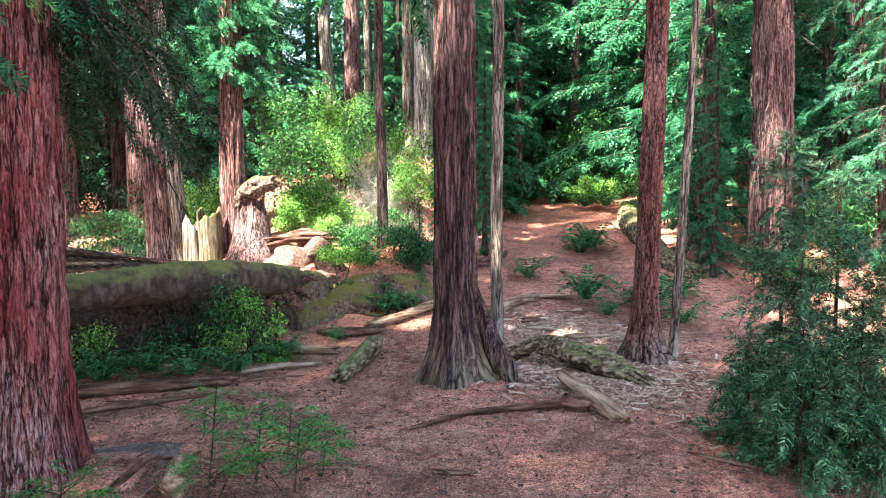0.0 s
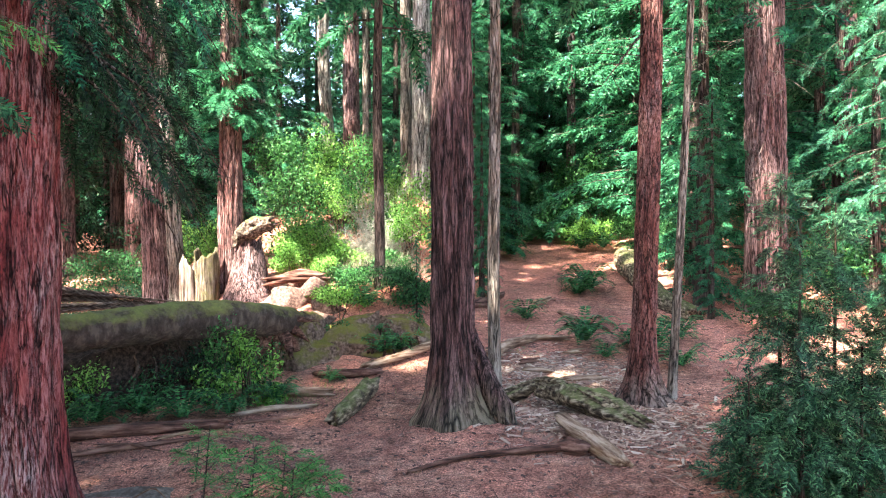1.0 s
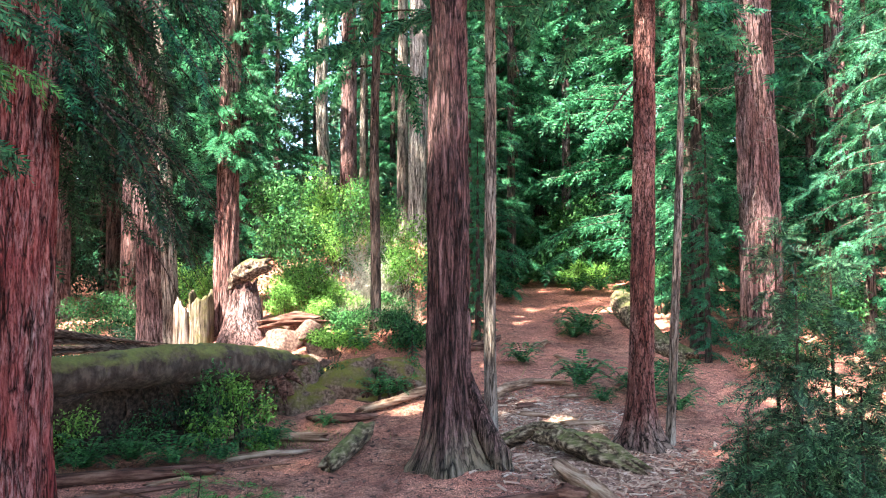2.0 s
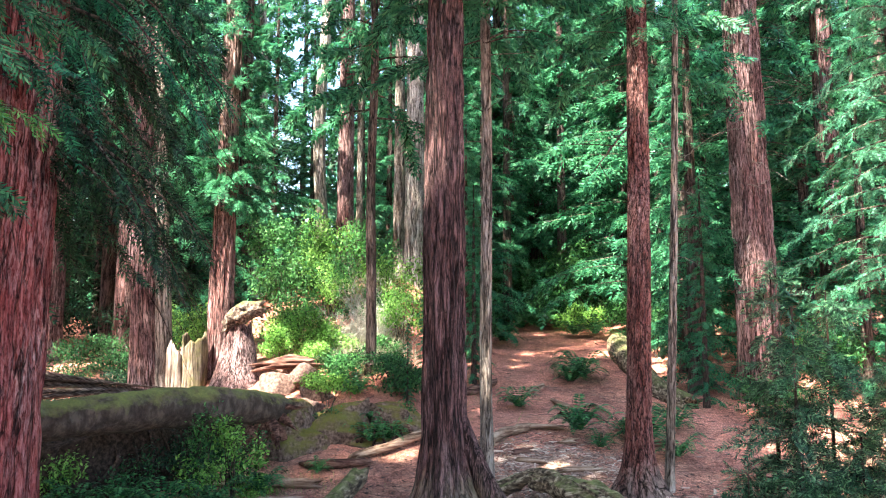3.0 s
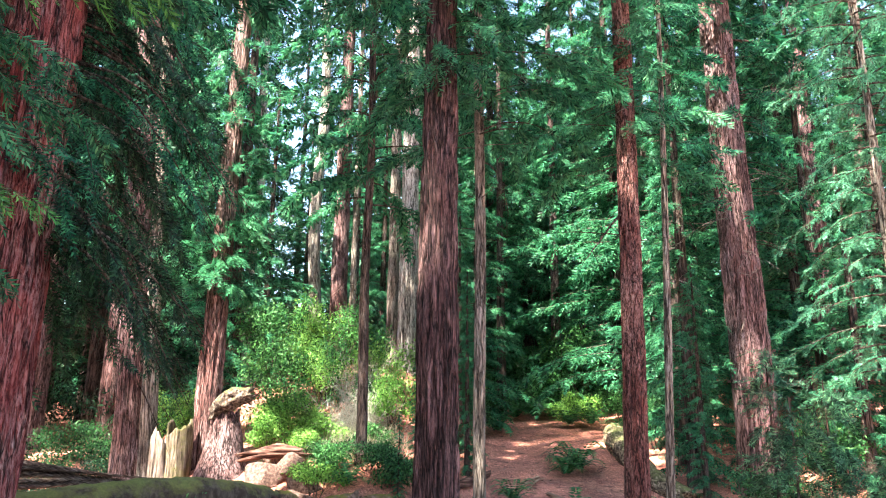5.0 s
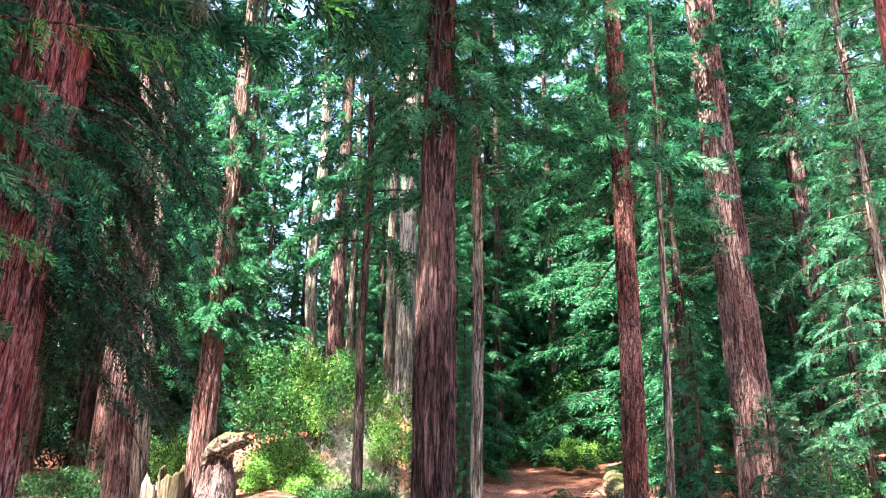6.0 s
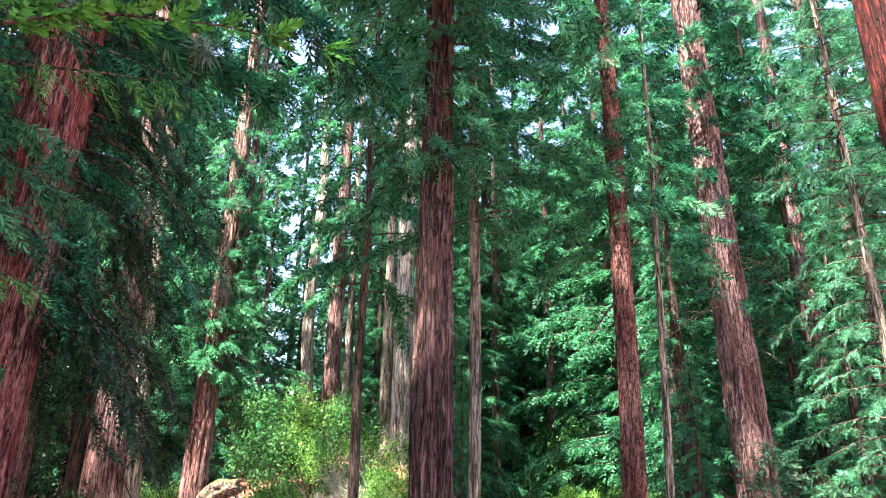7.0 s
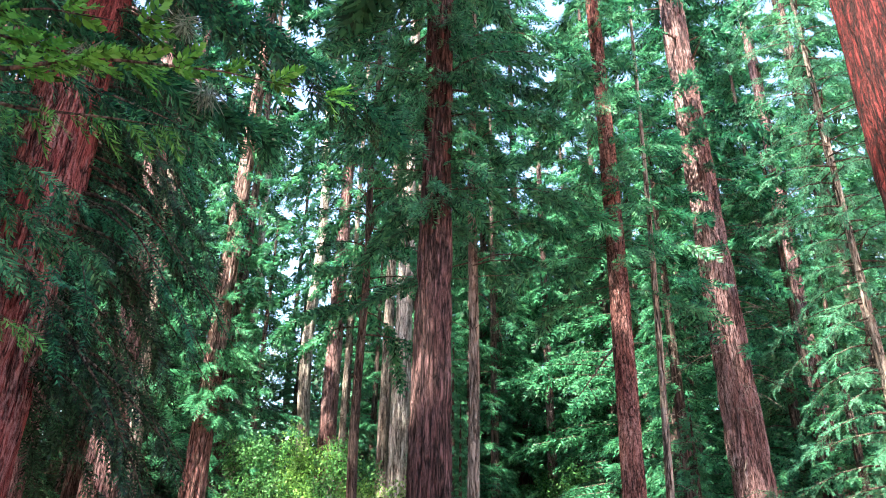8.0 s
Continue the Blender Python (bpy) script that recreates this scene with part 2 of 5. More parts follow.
def height(x, y):
    """The ground: a level clearing, a path up a slope, a bank and a hill."""
    x, y = np.asarray(x, float), np.asarray(y, float)
    z = 0.115 * (soft(y - 13.8) - soft(y - 42))
    z = z + 1.05 * smooth01(14.6, 19.5, y) * smooth01(-8.5, -5.0, x) * (1 - smooth01(-1.2, 0.8, x))
    z = z + 1.9 * smooth01(20.5, 29, y) * smooth01(-11, -7, x) * (1 - smooth01(-0.6, 3.0, x))
    z = z + 0.34 * (soft(x - 9.8) - soft(x - 22)) * smooth01(15, 24, y)
    z = z + 0.16 * np.exp(-((x - 0.35) ** 2 + (y - 10.6) ** 2) / 1.6)
    z = z - 0.18 * np.exp(-((x + 4.6) ** 2 / 4 + (y - 13.0) ** 2 / 1.5))
    z = z + 0.05 * np.sin(0.9 * x + 0.4 * np.sin(1.3 * y)) * np.sin(0.8 * y + 0.5 * x) + 0.018 * np.sin(3.1 * x + 1.7 * y) * np.sin(2.7 * y - 1.1 * x)
    return z


def at_ground(x, y, dz=0.0):
    return (x, y, float(height(x, y)) + dz)


# ---- ground ----
def build_ground():
    n = 225
    u = np.linspace(-1, 1, n)
    gx = 9 * np.sinh(u * 5.5) / math.cosh(1) + 0
    gy = 12 + 9 * np.sinh(u * 5.5) / math.cosh(1)
    x, y = np.meshgrid(gx, gy, indexing="ij")
    z = height(x, y)
    rng = np.random.default_rng(3)
    far = np.hypot(x, y - 12)
    z = z + (rng.random(z.shape) - 0.5) * 0.035 * (far < 25)
    faces = grid_faces(n, n, False)
    me = mesh_np("ground", np.stack([x, y, z], -1).reshape(-1, 3), faces, SOIL, True)
    solo("ground", me, "reddish brown forest floor of trodden soil and needle litter", "ground", kind="structure")


build_ground()


# ---- trunks ----
def trunk_mesh(h, r0, r1, bark, segs=48, step=0.25, fine_to=12.0, flare=0.6, flare_h=0.5, lobes=7, depth=0.02, strip=0.07, lean=(0, 0), bend=0.0, seed=1, wobble=0.0):
    rng = np.random.default_rng(seed)
    zs = np.concatenate([np.arange(-0.4, min(fine_to, h), step), np.linspace(min(fine_to, h), h, 14)[(1 if h > fine_to else -1):]])
    th = np.linspace(0, 1, segs, endpoint=False)
    z, t = np.meshgrid(zs, th, indexing="ij")
    zz = np.maximum(z, 0)
    v = np.clip((z + 0.4) / (h + 0.4), 0, 1)
    r = r1 + (r0 - r1) * (1 - v) ** 1.05
    f = np.exp(-zz / flare_h)
    buttress = 0.5 + 0.5 * np.cos(2 * np.pi * (lobes * t + 0.8 * vnoise(t, v, 5, 3, rng)))
    r = r * (1 + flare * f * (0.45 + 0.9 * buttress * vnoise(t, v * 0, 6, 1, rng)))
    tw = t + 0.02 * (vnoise(t, v, 6, max(2, int(h / 0.9)), rng) - 0.5) * 2
    nu = max(8, int(2 * np.pi * r0 / strip))
    a = vnoise(tw, v, nu, max(4, int(h / 1.1)), rng)
    b = vnoise(tw, v, nu * 2, max(6, int(h / 0.35)), rng)
    ridge = np.clip(1.6 * np.abs(a - 0.5) * 2, 0, 1) ** 0.7
    r = r + depth * (ridge - 0.6) + depth * 0.45 * (b - 0.5)
    r = r * (1 + 0.05 * (vnoise(t, v, 4, max(3, int(h / 2.5)), rng) - 0.5) * 2)
    cx = lean[0] * zz + bend * np.sin(v * np.pi) + wobble * np.sin(v * 17 + seed)
    cy = lean[1] * zz + wobble * np.cos(v * 13 + seed)
    p = np.stack([cx + r * np.cos(2 * np.pi * t), cy + r * np.sin(2 * np.pi * t), z], -1)
    rg = r1 + (r0 - r1) * (1 - v) ** 1.05
    grain = np.stack([rg * np.cos(2 * np.pi * t), rg * np.sin(2 * np.pi * t), z], -1)
    return mesh_np("trunk", p.reshape(-1, 3), grid_faces(len(zs), segs), bark, False, grain.reshape(-1, 3))


# ---- foliage ----
def kite(p, d, side, length, width, fold):
    """A leaf blade: two triangles, from p along d."""
    n = np.cross(d, side)
    m = p + d * length * 0.45
    return np.stack([p, m + side * width - n * fold, p + d * length, m - side * width - n * fold])


def spray_template(twigs, leaf, width, sub=0, droop=0.25, seed=0, corners=4):
    """A flat feathery branchlet along +x, one metre long; twigs on both sides, each a blade or a row of blades."""
    rng = np.random.default_rng(seed)
    out = []
    up = np.array([0, 0, 1.0])
    for i in range(twigs):
        s = 0.08 + 0.92 * i / (twigs - 1)
        p = np.array([s, 0, -droop * s * s])
        for sd in (1, -1):
            ang = radians(58 - 26 * s + rng.uniform(-9, 9))
            d = np.array([math.cos(ang), sd * math.sin(ang), rng.uniform(-0.35, 0.12)])
            d /= np.linalg.norm(d)
            side = np.cross(up, d)
            side /= np.linalg.norm(side)
            ln = leaf * (0.55 + 0.75 * math.sin(math.pi * (0.15 + 0.75 * s))) * rng.uniform(0.75, 1.15)
            if sub == 0:
                out.append(kite(p, d, side, ln, width * rng.uniform(0.8, 1.2), width * 0.35))
            else:
                for k in range(sub):
                    q = (k + 0.5) / sub
                    pp = p + d * ln * q + np.array([0, 0, -0.10 * ln * q * q])
                    for s2 in (1, -1):
                        dd = d * 0.62 + s2 * side * 0.78 + up * rng.uniform(-0.2, 0.05)
                        dd /= np.linalg.norm(dd)
                        s3 = np.cross(up, dd)
                        s3 /= np.linalg.norm(s3)
                        out.append(kite(pp, dd, s3, ln * 0.36 * (1.15 - 0.55 * q) * rng.uniform(0.8, 1.2), width, width * 0.3))
        if i == twigs - 1:
            d = np.array([1, 0, -0.3])
            out.append(kite(p, d / np.linalg.norm(d), np.array([0, 1.0, 0]), leaf * 0.9, width, width * 0.3))
    out = np.array(out)
    if corners == 3:
        out = np.stack([out[:, 0] * 0.75 + out[:, 1] * 0.25 + (out[:, 1] - out[:, 3]) * 0.25, out[:, 2], out[:, 0] * 0.75 + out[:, 3] * 0.25 - (out[:, 1] - out[:, 3]) * 0.25], 1)
    return out


FAR_SPRAY = spray_template(5, 0.44, 0.105, droop=0.35, seed=1, corners=3)
MID_SPRAY = spray_template(9, 0.36, 0.042, droop=0.35, seed=2)
CURTAIN_SPRAY = spray_template(9, 0.27, 0.050, droop=0.5, seed=5, corners=3)
SAP_SPRAY = spray_template(11, 0.25, 0.042, droop=0.3, seed=9, corners=3)
NEAR_SPRAY = spray_template(13, 0.26, 0.030, droop=0.3, seed=6)
BUD_SPRAY = spray_template(7, 0.30, 0.075, droop=0.15, seed=7)


def place_sprays(template, org, along, scale, rng, roll=0.5, face=None):
    """The template set at every org (n, 3), pointing along (n, 3)."""
    n = len(org)
    x = along / np.linalg.norm(along, axis=1, keepdims=True)
    up = (np.tile([0, 0, 1.0], (n, 1)) if face is None else face) + rng.normal(0, roll, (n, 3))
    y = np.cross(up, x)
    y /= np.linalg.norm(y, axis=1, keepdims=True) + 1e-9
    z = np.cross(x, y)
    ax = np.stack([x, y, z], 1) * scale[:, None, None]
    return (np.einsum("kc,ncd->nkd", template.reshape(-1, 3), ax) + org[:, None, :]).reshape(-1, 3)


def leaf_mesh(name, pts, material, corners=4):
    n = len(pts) // corners
    if corners == 3:
        return mesh_np(name, pts, np.arange(n * 3).reshape(-1, 3), material)
    k = np.arange(n)[:, None] * 4
    tri = np.concatenate([k + [0, 1, 2], k + [0, 2, 3]], 0)
    return mesh_np(name, pts, tri, material)


def tube_points(path, radii, segs=4):
    """Corners and quads of a tapered tube along a path (k, 3)."""
    k = len(path)
    t = np.gradient(path, axis=0)
    t /= np.linalg.norm(t, axis=1, keepdims=True) + 1e-9
    ref = np.where(np.abs(t[:, 2:3]) > 0.9, [[1.0, 0, 0]], [[0, 0, 1.0]])
    a = np.cross(t, ref)
    a /= np.linalg.norm(a, axis=1, keepdims=True) + 1e-9
    b = np.cross(t, a)
    w = 2 * np.pi * np.arange(segs) / segs
    ring = a[:, None] * np.cos(w)[None, :, None] + b[:, None] * np.sin(w)[None, :, None]
    return (path[:, None] + ring * np.asarray(radii)[:, None, None]).reshape(-1, 3), grid_faces(k, segs)


def join_tubes(name, tubes, material, smooth=True):
    vs, fs, o = [], [], 0
    for v, f in tubes:
        vs.append(v)
        fs.append(f + o)
        o += len(v)
    return mesh_np(name, np.concatenate(vs), np.concatenate(fs), material, smooth)


def crown_parts(z0, z1, radius, boughs, per, template, leaf, rng, size=0.8, droop=0.35, lean=(0, 0), arc=None, bare=0.25, limb_r=0.03, taper=0.8, rise=0.15, keep=None, top=0.25, segs=4, vary=0.65, loose=0.18, roll=0.6):
    """Boughs from z0 to z1 round a trunk, and the sprays along them. Returns the limb and leaf meshes."""
    tubes, org, dirs = [], [], []
    for i in range(boughs):
        v = (i + rng.random()) / boughs
        z = z0 + (z1 - z0) * v
        a = rng.uniform(*arc) if arc else 2.39996 * i + rng.uniform(-0.5, 0.5)
        shape = (1 - v) ** taper * (1 - top) + top
        ln = radius * shape * rng.uniform(vary, 1.1)
        s = np.linspace(0, 1, segs + 2)
        dz = rise * ln * s - droop * ln * s * s * rng.uniform(0.7, 1.3)
        wig = 0.06 * ln * np.sin(s * 5 + rng.uniform(0, 6))
        px = lean[0] * z + np.cos(a) * ln * s - np.sin(a) * wig
        py = lean[1] * z + np.sin(a) * ln * s + np.cos(a) * wig
        path = np.stack([px, py, z + dz], -1)
        tubes.append(tube_points(path, limb_r * (0.35 + 0.65 * shape) * (1.05 - s), segs))
        k = max(3, int(per * (0.35 + 0.65 * shape)))
        q = bare + (1 - bare) * (np.arange(k) + rng.random(k)) / k
        pt = np.stack([np.interp(q, s, path[:, c]) for c in range(3)], -1)
        tang = path[-1] - path[2]
        tang = tang / np.linalg.norm(tang)
        sidev = np.array([-tang[1], tang[0], 0])
        sg = np.where(np.arange(k) % 2 == 0, 1, -1)[:, None]
        spread = (rng.uniform(0.3, 1.3, (k, 1)) * (1.15 - q[:, None]))
        d = tang + sidev * sg * spread + rng.normal(0, loose, (k, 3)) + np.array([0, 0, -0.25])
        org.append(pt)
        dirs.append(d)
    org, dirs = np.concatenate(org), np.concatenate(dirs)
    if keep is not None:
        m = keep(org)
        org, dirs = org[m], dirs[m]
    pts = place_sprays(template, org, dirs, size * rng.uniform(0.6, 1.25, len(org)), rng, roll)
    return join_tubes("branchwork", tubes, TWIG), leaf_mesh("crown", pts, leaf, template.shape[1])


def tree(name, label, x, y, trunk, crown, group="", zoff=0.0):
    """A tree at its base: trunk and, where given, limbs and crown."""
    t = thing(name, label, "tree", at_ground(x, y, zoff), group)
    piece("trunk", trunk, t)
    if crown:
        piece("branchwork", crown[0], t, kind="stuff")
        piece("crown", crown[1], t, kind="stuff")
    return t


def bare_twigs(parent, count, z0, z1, length, seed, lean=(0, 0), arc=(-3.14, 3.14), r=0.012, name="dead_branch"):
    """Dead bare branches, bent and forked, on a trunk."""
    r_ = np.random.default_rng(seed)
    for i in range(count):
        z, a, ln = r_.uniform(z0, z1), r_.uniform(*arc), length * r_.uniform(0.5, 1.1)
        s = np.linspace(0, 1, 8)
        c = a + 0.5 * r_.normal() * s
        path = np.stack([lean[0] * z + np.cos(c) * ln * s, lean[1] * z + np.sin(c) * ln * s, z + ln * (0.25 * s - r_.uniform(0.1, 0.8) * s * s)], -1)
        path += r_.normal(0, 0.02 * ln, path.shape) * s[:, None]
        tubes = [tube_points(path, r * (1.1 - s), 4)]
        for k in (3, 4, 5, 6):
            q = np.linspace(0, 1, 4)[:, None]
            d = (path[k] - path[k - 1]) * r_.uniform(1.2, 2.4) + r_.normal(0, 0.16 * ln, 3)
            tubes.append(tube_points(path[k] + d * q + np.array([0, 0, -0.05 * ln]) * q * q, r * 0.45 * (1.1 - q[:, 0]), 4))
        piece(name, join_tubes(name, tubes, BARK_GREY if i % 2 else TWIG), parent)


def long_branch(parent, points, r, seed):
    """One long bare branch through world points, with short side twigs."""
    r_ = np.random.default_rng(seed)
    pts = np.array(points, float) - np.array(parent.location)
    q = np.linspace(0, 1, 14)
    b = np.stack([(1 - q) ** 2, 2 * q * (1 - q), q ** 2], -1)
    path = b @ np.stack([pts[0], 2 * pts[1] - 0.5 * (pts[0] + pts[2]), pts[2]]) + r_.normal(0, 0.012, (14, 3))
    tubes = [tube_points(path, r * (1.1 - q), 5)]
    for k in range(3, 13, 2):
        d = (path[k] - path[k - 1]) * 1.5 + r_.normal(0, 0.14, 3)
        tubes.append(tube_points(path[k] + d * np.linspace(0, 1, 4)[:, None], r * 0.4 * np.array([1, 0.8, 0.5, 0.2]), 4))
    piece("dead_branch", join_tubes("dead_branch", tubes, TWIG), parent, "long dark bare branch")


# ---- the large trees round the clearing ----
rng = np.random.default_rng(11)

t = tree("redwood_tree", "tall redwood with furrowed dark bark and flared roots", 0.17, 10.75,
         trunk_mesh(30, 0.335, 0.12, BARK_FOOT, 130, 0.065, 12.5, 1.5, 0.40, 6, 0.06, 0.085, (0.004, 0.0), seed=5),
         crown_parts(8.8, 17, 3.2, 36, 34, MID_SPRAY, LEAF_LIGHT, rng, 0.42, 0.45, limb_r=0.03, bare=0.15, taper=0.2, roll=0.4))
wood, leaves = crown_parts(8.2, 13.5, 1.5, 26, 22, MID_SPRAY, LEAF_LIGHT, rng, 0.34, 0.5, arc=(-2.9, -0.2), limb_r=0.015, bare=0.1, taper=0.3)
piece("branchwork", wood, t, kind="stuff")
piece("low_crown", leaves, t, kind="stuff")
# dense boughs on the sunward side, added to shade the slope
wood, leaves = crown_parts(15, 25, 5.2, 32, 36, FAR_SPRAY, LEAF_LIGHT, rng, 0.9, 0.4, arc=(1.5, 4.4), limb_r=0.04, bare=0.1, taper=0.3)
piece("branchwork", wood, t, kind="stuff")
piece("high_crown", leaves, t, kind="stuff")

MAIN = t
# its crown above 17 m is unseen, set there to shade the clearing
t = tree("redwood_tree", "large old redwood with thick shaggy red bark and drooping boughs", -4.50, 7.15,
         trunk_mesh(30, 0.50, 0.2, BARK_SHAGGY, 140, 0.06, 9.0, 0.6, 0.6, 6, 0.05, 0.085, (0.012, 0.002), seed=8),
         crown_parts(17, 29, 5.0, 36, 36, FAR_SPRAY, LEAF_DARK, rng, 0.95, 0.4, limb_r=0.05, bare=0.1, taper=0.4))
def over_the_log(o):
    """Boughs hang low on the side of the fallen log and end higher towards the clearing."""
    return (o[:, 2] > 3.45) & (((o[:, 0] - 4.5) / (o[:, 1] + 7.15) < -0.34) | (o[:, 2] > 5.9))


wood, leaves = crown_parts(6.5, 13.5, 2.7, 50, 50, CURTAIN_SPRAY, LEAF_MID, rng, 0.27, 0.9, arc=(-0.4, 1.7), limb_r=0.03, bare=0.18, taper=0.4, lean=(0.012, 0), keep=over_the_log)
piece("branchwork", wood, t, kind="stuff")
piece("middle_crown", leaves, t, kind="stuff")
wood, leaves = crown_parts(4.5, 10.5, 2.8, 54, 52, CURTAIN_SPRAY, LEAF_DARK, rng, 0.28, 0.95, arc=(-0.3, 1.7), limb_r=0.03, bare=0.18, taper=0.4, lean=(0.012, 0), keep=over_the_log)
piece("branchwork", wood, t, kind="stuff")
piece("low_crown", leaves, t, "drooping needle sprays, dark colour standing in for shade", "stuff")
wood, leaves = crown_parts(5.3, 12.5, 2.0, 46, 44, CURTAIN_SPRAY, LEAF_MID, rng, 0.28, 0.8, arc=(-2.6, -0.5), limb_r=0.02, bare=0.2, taper=0.4, lean=(0.012, 0))
piece("branchwork", wood, t, kind="stuff")
piece("front_crown", leaves, t, kind="stuff")

t = tree("slender_tree", "slender grey-barked young tree close behind a furrowed redwood", 1.03, 13.0,
         trunk_mesh(22, 0.125, 0.05, BARK_GREY, 40, 0.08, 12.5, 0.2, 0.3, 5, 0.010, 0.05, (0.0, 0.0), seed=9, wobble=0.02),
         crown_parts(8.3, 17, 3.0, 50, 40, MID_SPRAY, LEAF_LIGHT, rng, 0.38, 0.4, limb_r=0.02, taper=0.4))
bare_twigs(t, 9, 4.5, 9.5, 1.7, 901)
long_branch(t, [(1.11, 13.0, 8.52), (1.9, 12.8, 8.59), (2.72, 12.5, 8.05)], 0.022, 931)
long_branch(t, [(1.15, 13.0, 7.8), (1.46, 12.7, 7.24), (1.51, 12.6, 6.04)], 0.018, 932)

# its top crown is out of view, widened to shade the massive redwood
t = tree("redwood_tree", "mid-sized redwood with flaky red-brown bark and a mossy foot", 3.58, 12.35,
         trunk_mesh(26, 0.225, 0.08, BARK_FLAKY, 80, 0.075, 13, 2.2, 0.36, 6, 0.024, 0.055, (-0.010, 0.0), seed=10, bend=0.36),
         crown_parts(17, 26, 3.4, 44, 26, FAR_SPRAY, LEAF_MID, rng, 0.6, 0.45, limb_r=0.025))
wood, leaves = crown_parts(7.6, 15, 2.1, 44, 24, MID_SPRAY, LEAF_LIGHT, rng, 0.34, 0.4, limb_r=0.01, bare=0.2, taper=0.3)
piece("branchwork", wood, t, kind="stuff")
piece("low_crown", leaves, t, kind="stuff")
bare_twigs(t, 5, 5.5, 9, 1.3, 902)
long_branch(t, [(3.62, 12.3, 6.61), (3.13, 12.0, 6.02), (2.6, 11.7, 5.34)], 0.025, 933)

t = tree("slender_tree", "thin leaning sapling trunk with bare dark twigs", 4.22, 12.55,
         trunk_mesh(15, 0.085, 0.03, BARK_GREY, 28, 0.1, 12.5, 0.25, 0.3, 5, 0.008, 0.05, (0.035, 0.0), seed=12, bend=0.08),
         crown_parts(8.0, 14, 1.6, 24, 18, MID_SPRAY, LEAF_MID, rng, 0.34, 0.3, limb_r=0.014, lean=(0.035, 0)))
bare_twigs(t, 12, 4.0, 9.5, 0.9, 903, (0.035, 0), r=0.009)

t = tree("redwood_tree", "massive old redwood with shaggy red bark and dead grey twigs", 9.55, 20.1,
         trunk_mesh(40, 0.58, 0.27, BARK_RED, 120, 0.12, 22, 0.30, 1.0, 7, 0.07, 0.15, (-0.016, 0.0), seed=14),
         crown_parts(14, 40, 4.5, 60, 42, FAR_SPRAY, LEAF_MID, rng, 0.6, 0.45, limb_r=0.05, lean=(-0.016, 0)))
wood, leaves = crown_parts(7.5, 18, 2.4, 44, 18, FAR_SPRAY, LEAF_MID, rng, 0.45, 0.45, limb_r=0.02, lean=(-0.016, 0), bare=0.45, taper=0.3)
piece("branchwork", wood, t, kind="stuff")
piece("low_crown", leaves, t, kind="stuff")
bare_twigs(t, 26, 6, 15, 2.4, 904, (-0.016, 0), (-3.0, 0.2), 0.02)
BIG = t

tree("redwood_tree", "tall redwood close behind the massive one", 10.35, 21.6,
     trunk_mesh(36, 0.3, 0.17, BARK_BROWN, 60, 0.2, 22, 0.30, 1.0, 7, 0.04, 0.12, (-0.016, 0.0), seed=13), None)

tree("redwood_tree", "near redwood with bright red flaking bark", 5.80, 6.85,
     trunk_mesh(28, 0.52, 0.2, BARK_BRIGHT, 100, 0.09, 13, 0.4, 0.6, 6, 0.045, 0.06, (0.0, 0.0), seed=15),
     crown_parts(20, 28, 2.6, 24, 18, FAR_SPRAY, LEAF_MID, rng, 0.9, 0.4))

tree("redwood_tree", "broad redwood with pinkish red bark leaning beside a dead trunk", -7.80, 19.6,
     trunk_mesh(34, 0.50, 0.25, BARK_RED, 90, 0.12, 14, 0.35, 0.8, 6, 0.06, 0.12, (-0.06, 0.0), seed=16),
     crown_parts(20, 34, 3.0, 36, 26, FAR_SPRAY, LEAF_DARK, rng, 0.7, 0.5, lean=(-0.06, 0)))

t = tree("dead_tree", "weathered grey dead trunk without bark", -7.22, 19.1,
         trunk_mesh(16, 0.22, 0.10, BARK_GREY, 40, 0.12, 12, 0.3, 0.5, 5, 0.02, 0.09, (-0.055, 0.0), seed=17), None)
bare_twigs(t, 8, 4, 13, 1.6, 905, (-0.055, 0))

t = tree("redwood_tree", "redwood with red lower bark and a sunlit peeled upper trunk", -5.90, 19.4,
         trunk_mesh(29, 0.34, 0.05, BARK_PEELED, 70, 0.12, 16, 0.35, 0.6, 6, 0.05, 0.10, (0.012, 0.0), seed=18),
         crown_parts(14.5, 30, 2.8, 40, 32, FAR_SPRAY, LEAF_MID, rng, 0.6, 0.4, lean=(0.012, 0)))
wood, leaves = crown_parts(4.6, 7.0, 1.7, 26, 24, MID_SPRAY, LEAF_LIGHT, rng, 0.42, 0.3, arc=(-3.4, 0.4), limb_r=0.015, bare=0.2, taper=0.2)
piece("branchwork", wood, t, kind="stuff")
piece("low_crown", leaves, t, "light green sunlit sprays", "stuff")
wood, leaves = crown_parts(7.5, 14.5, 1.6, 26, 22, FAR_SPRAY, LEAF_LIGHT, rng, 0.40, 0.4, arc=(-2.9, 0.1), limb_r=0.015, bare=0.2, taper=0.2)
piece("branchwork", wood, t, kind="stuff")
piece("middle_crown", leaves, t, kind="stuff")
# high boughs added to keep sun off the slope path
wood, leaves = crown_parts(20.5, 29, 3.6, 26, 32, FAR_SPRAY, LEAF_MID, rng, 0.7, 0.4, limb_r=0.03, taper=0.3, lean=(0.012, 0))
piece("branchwork", wood, t, kind="stuff")
piece("top_crown", leaves, t, kind="stuff")

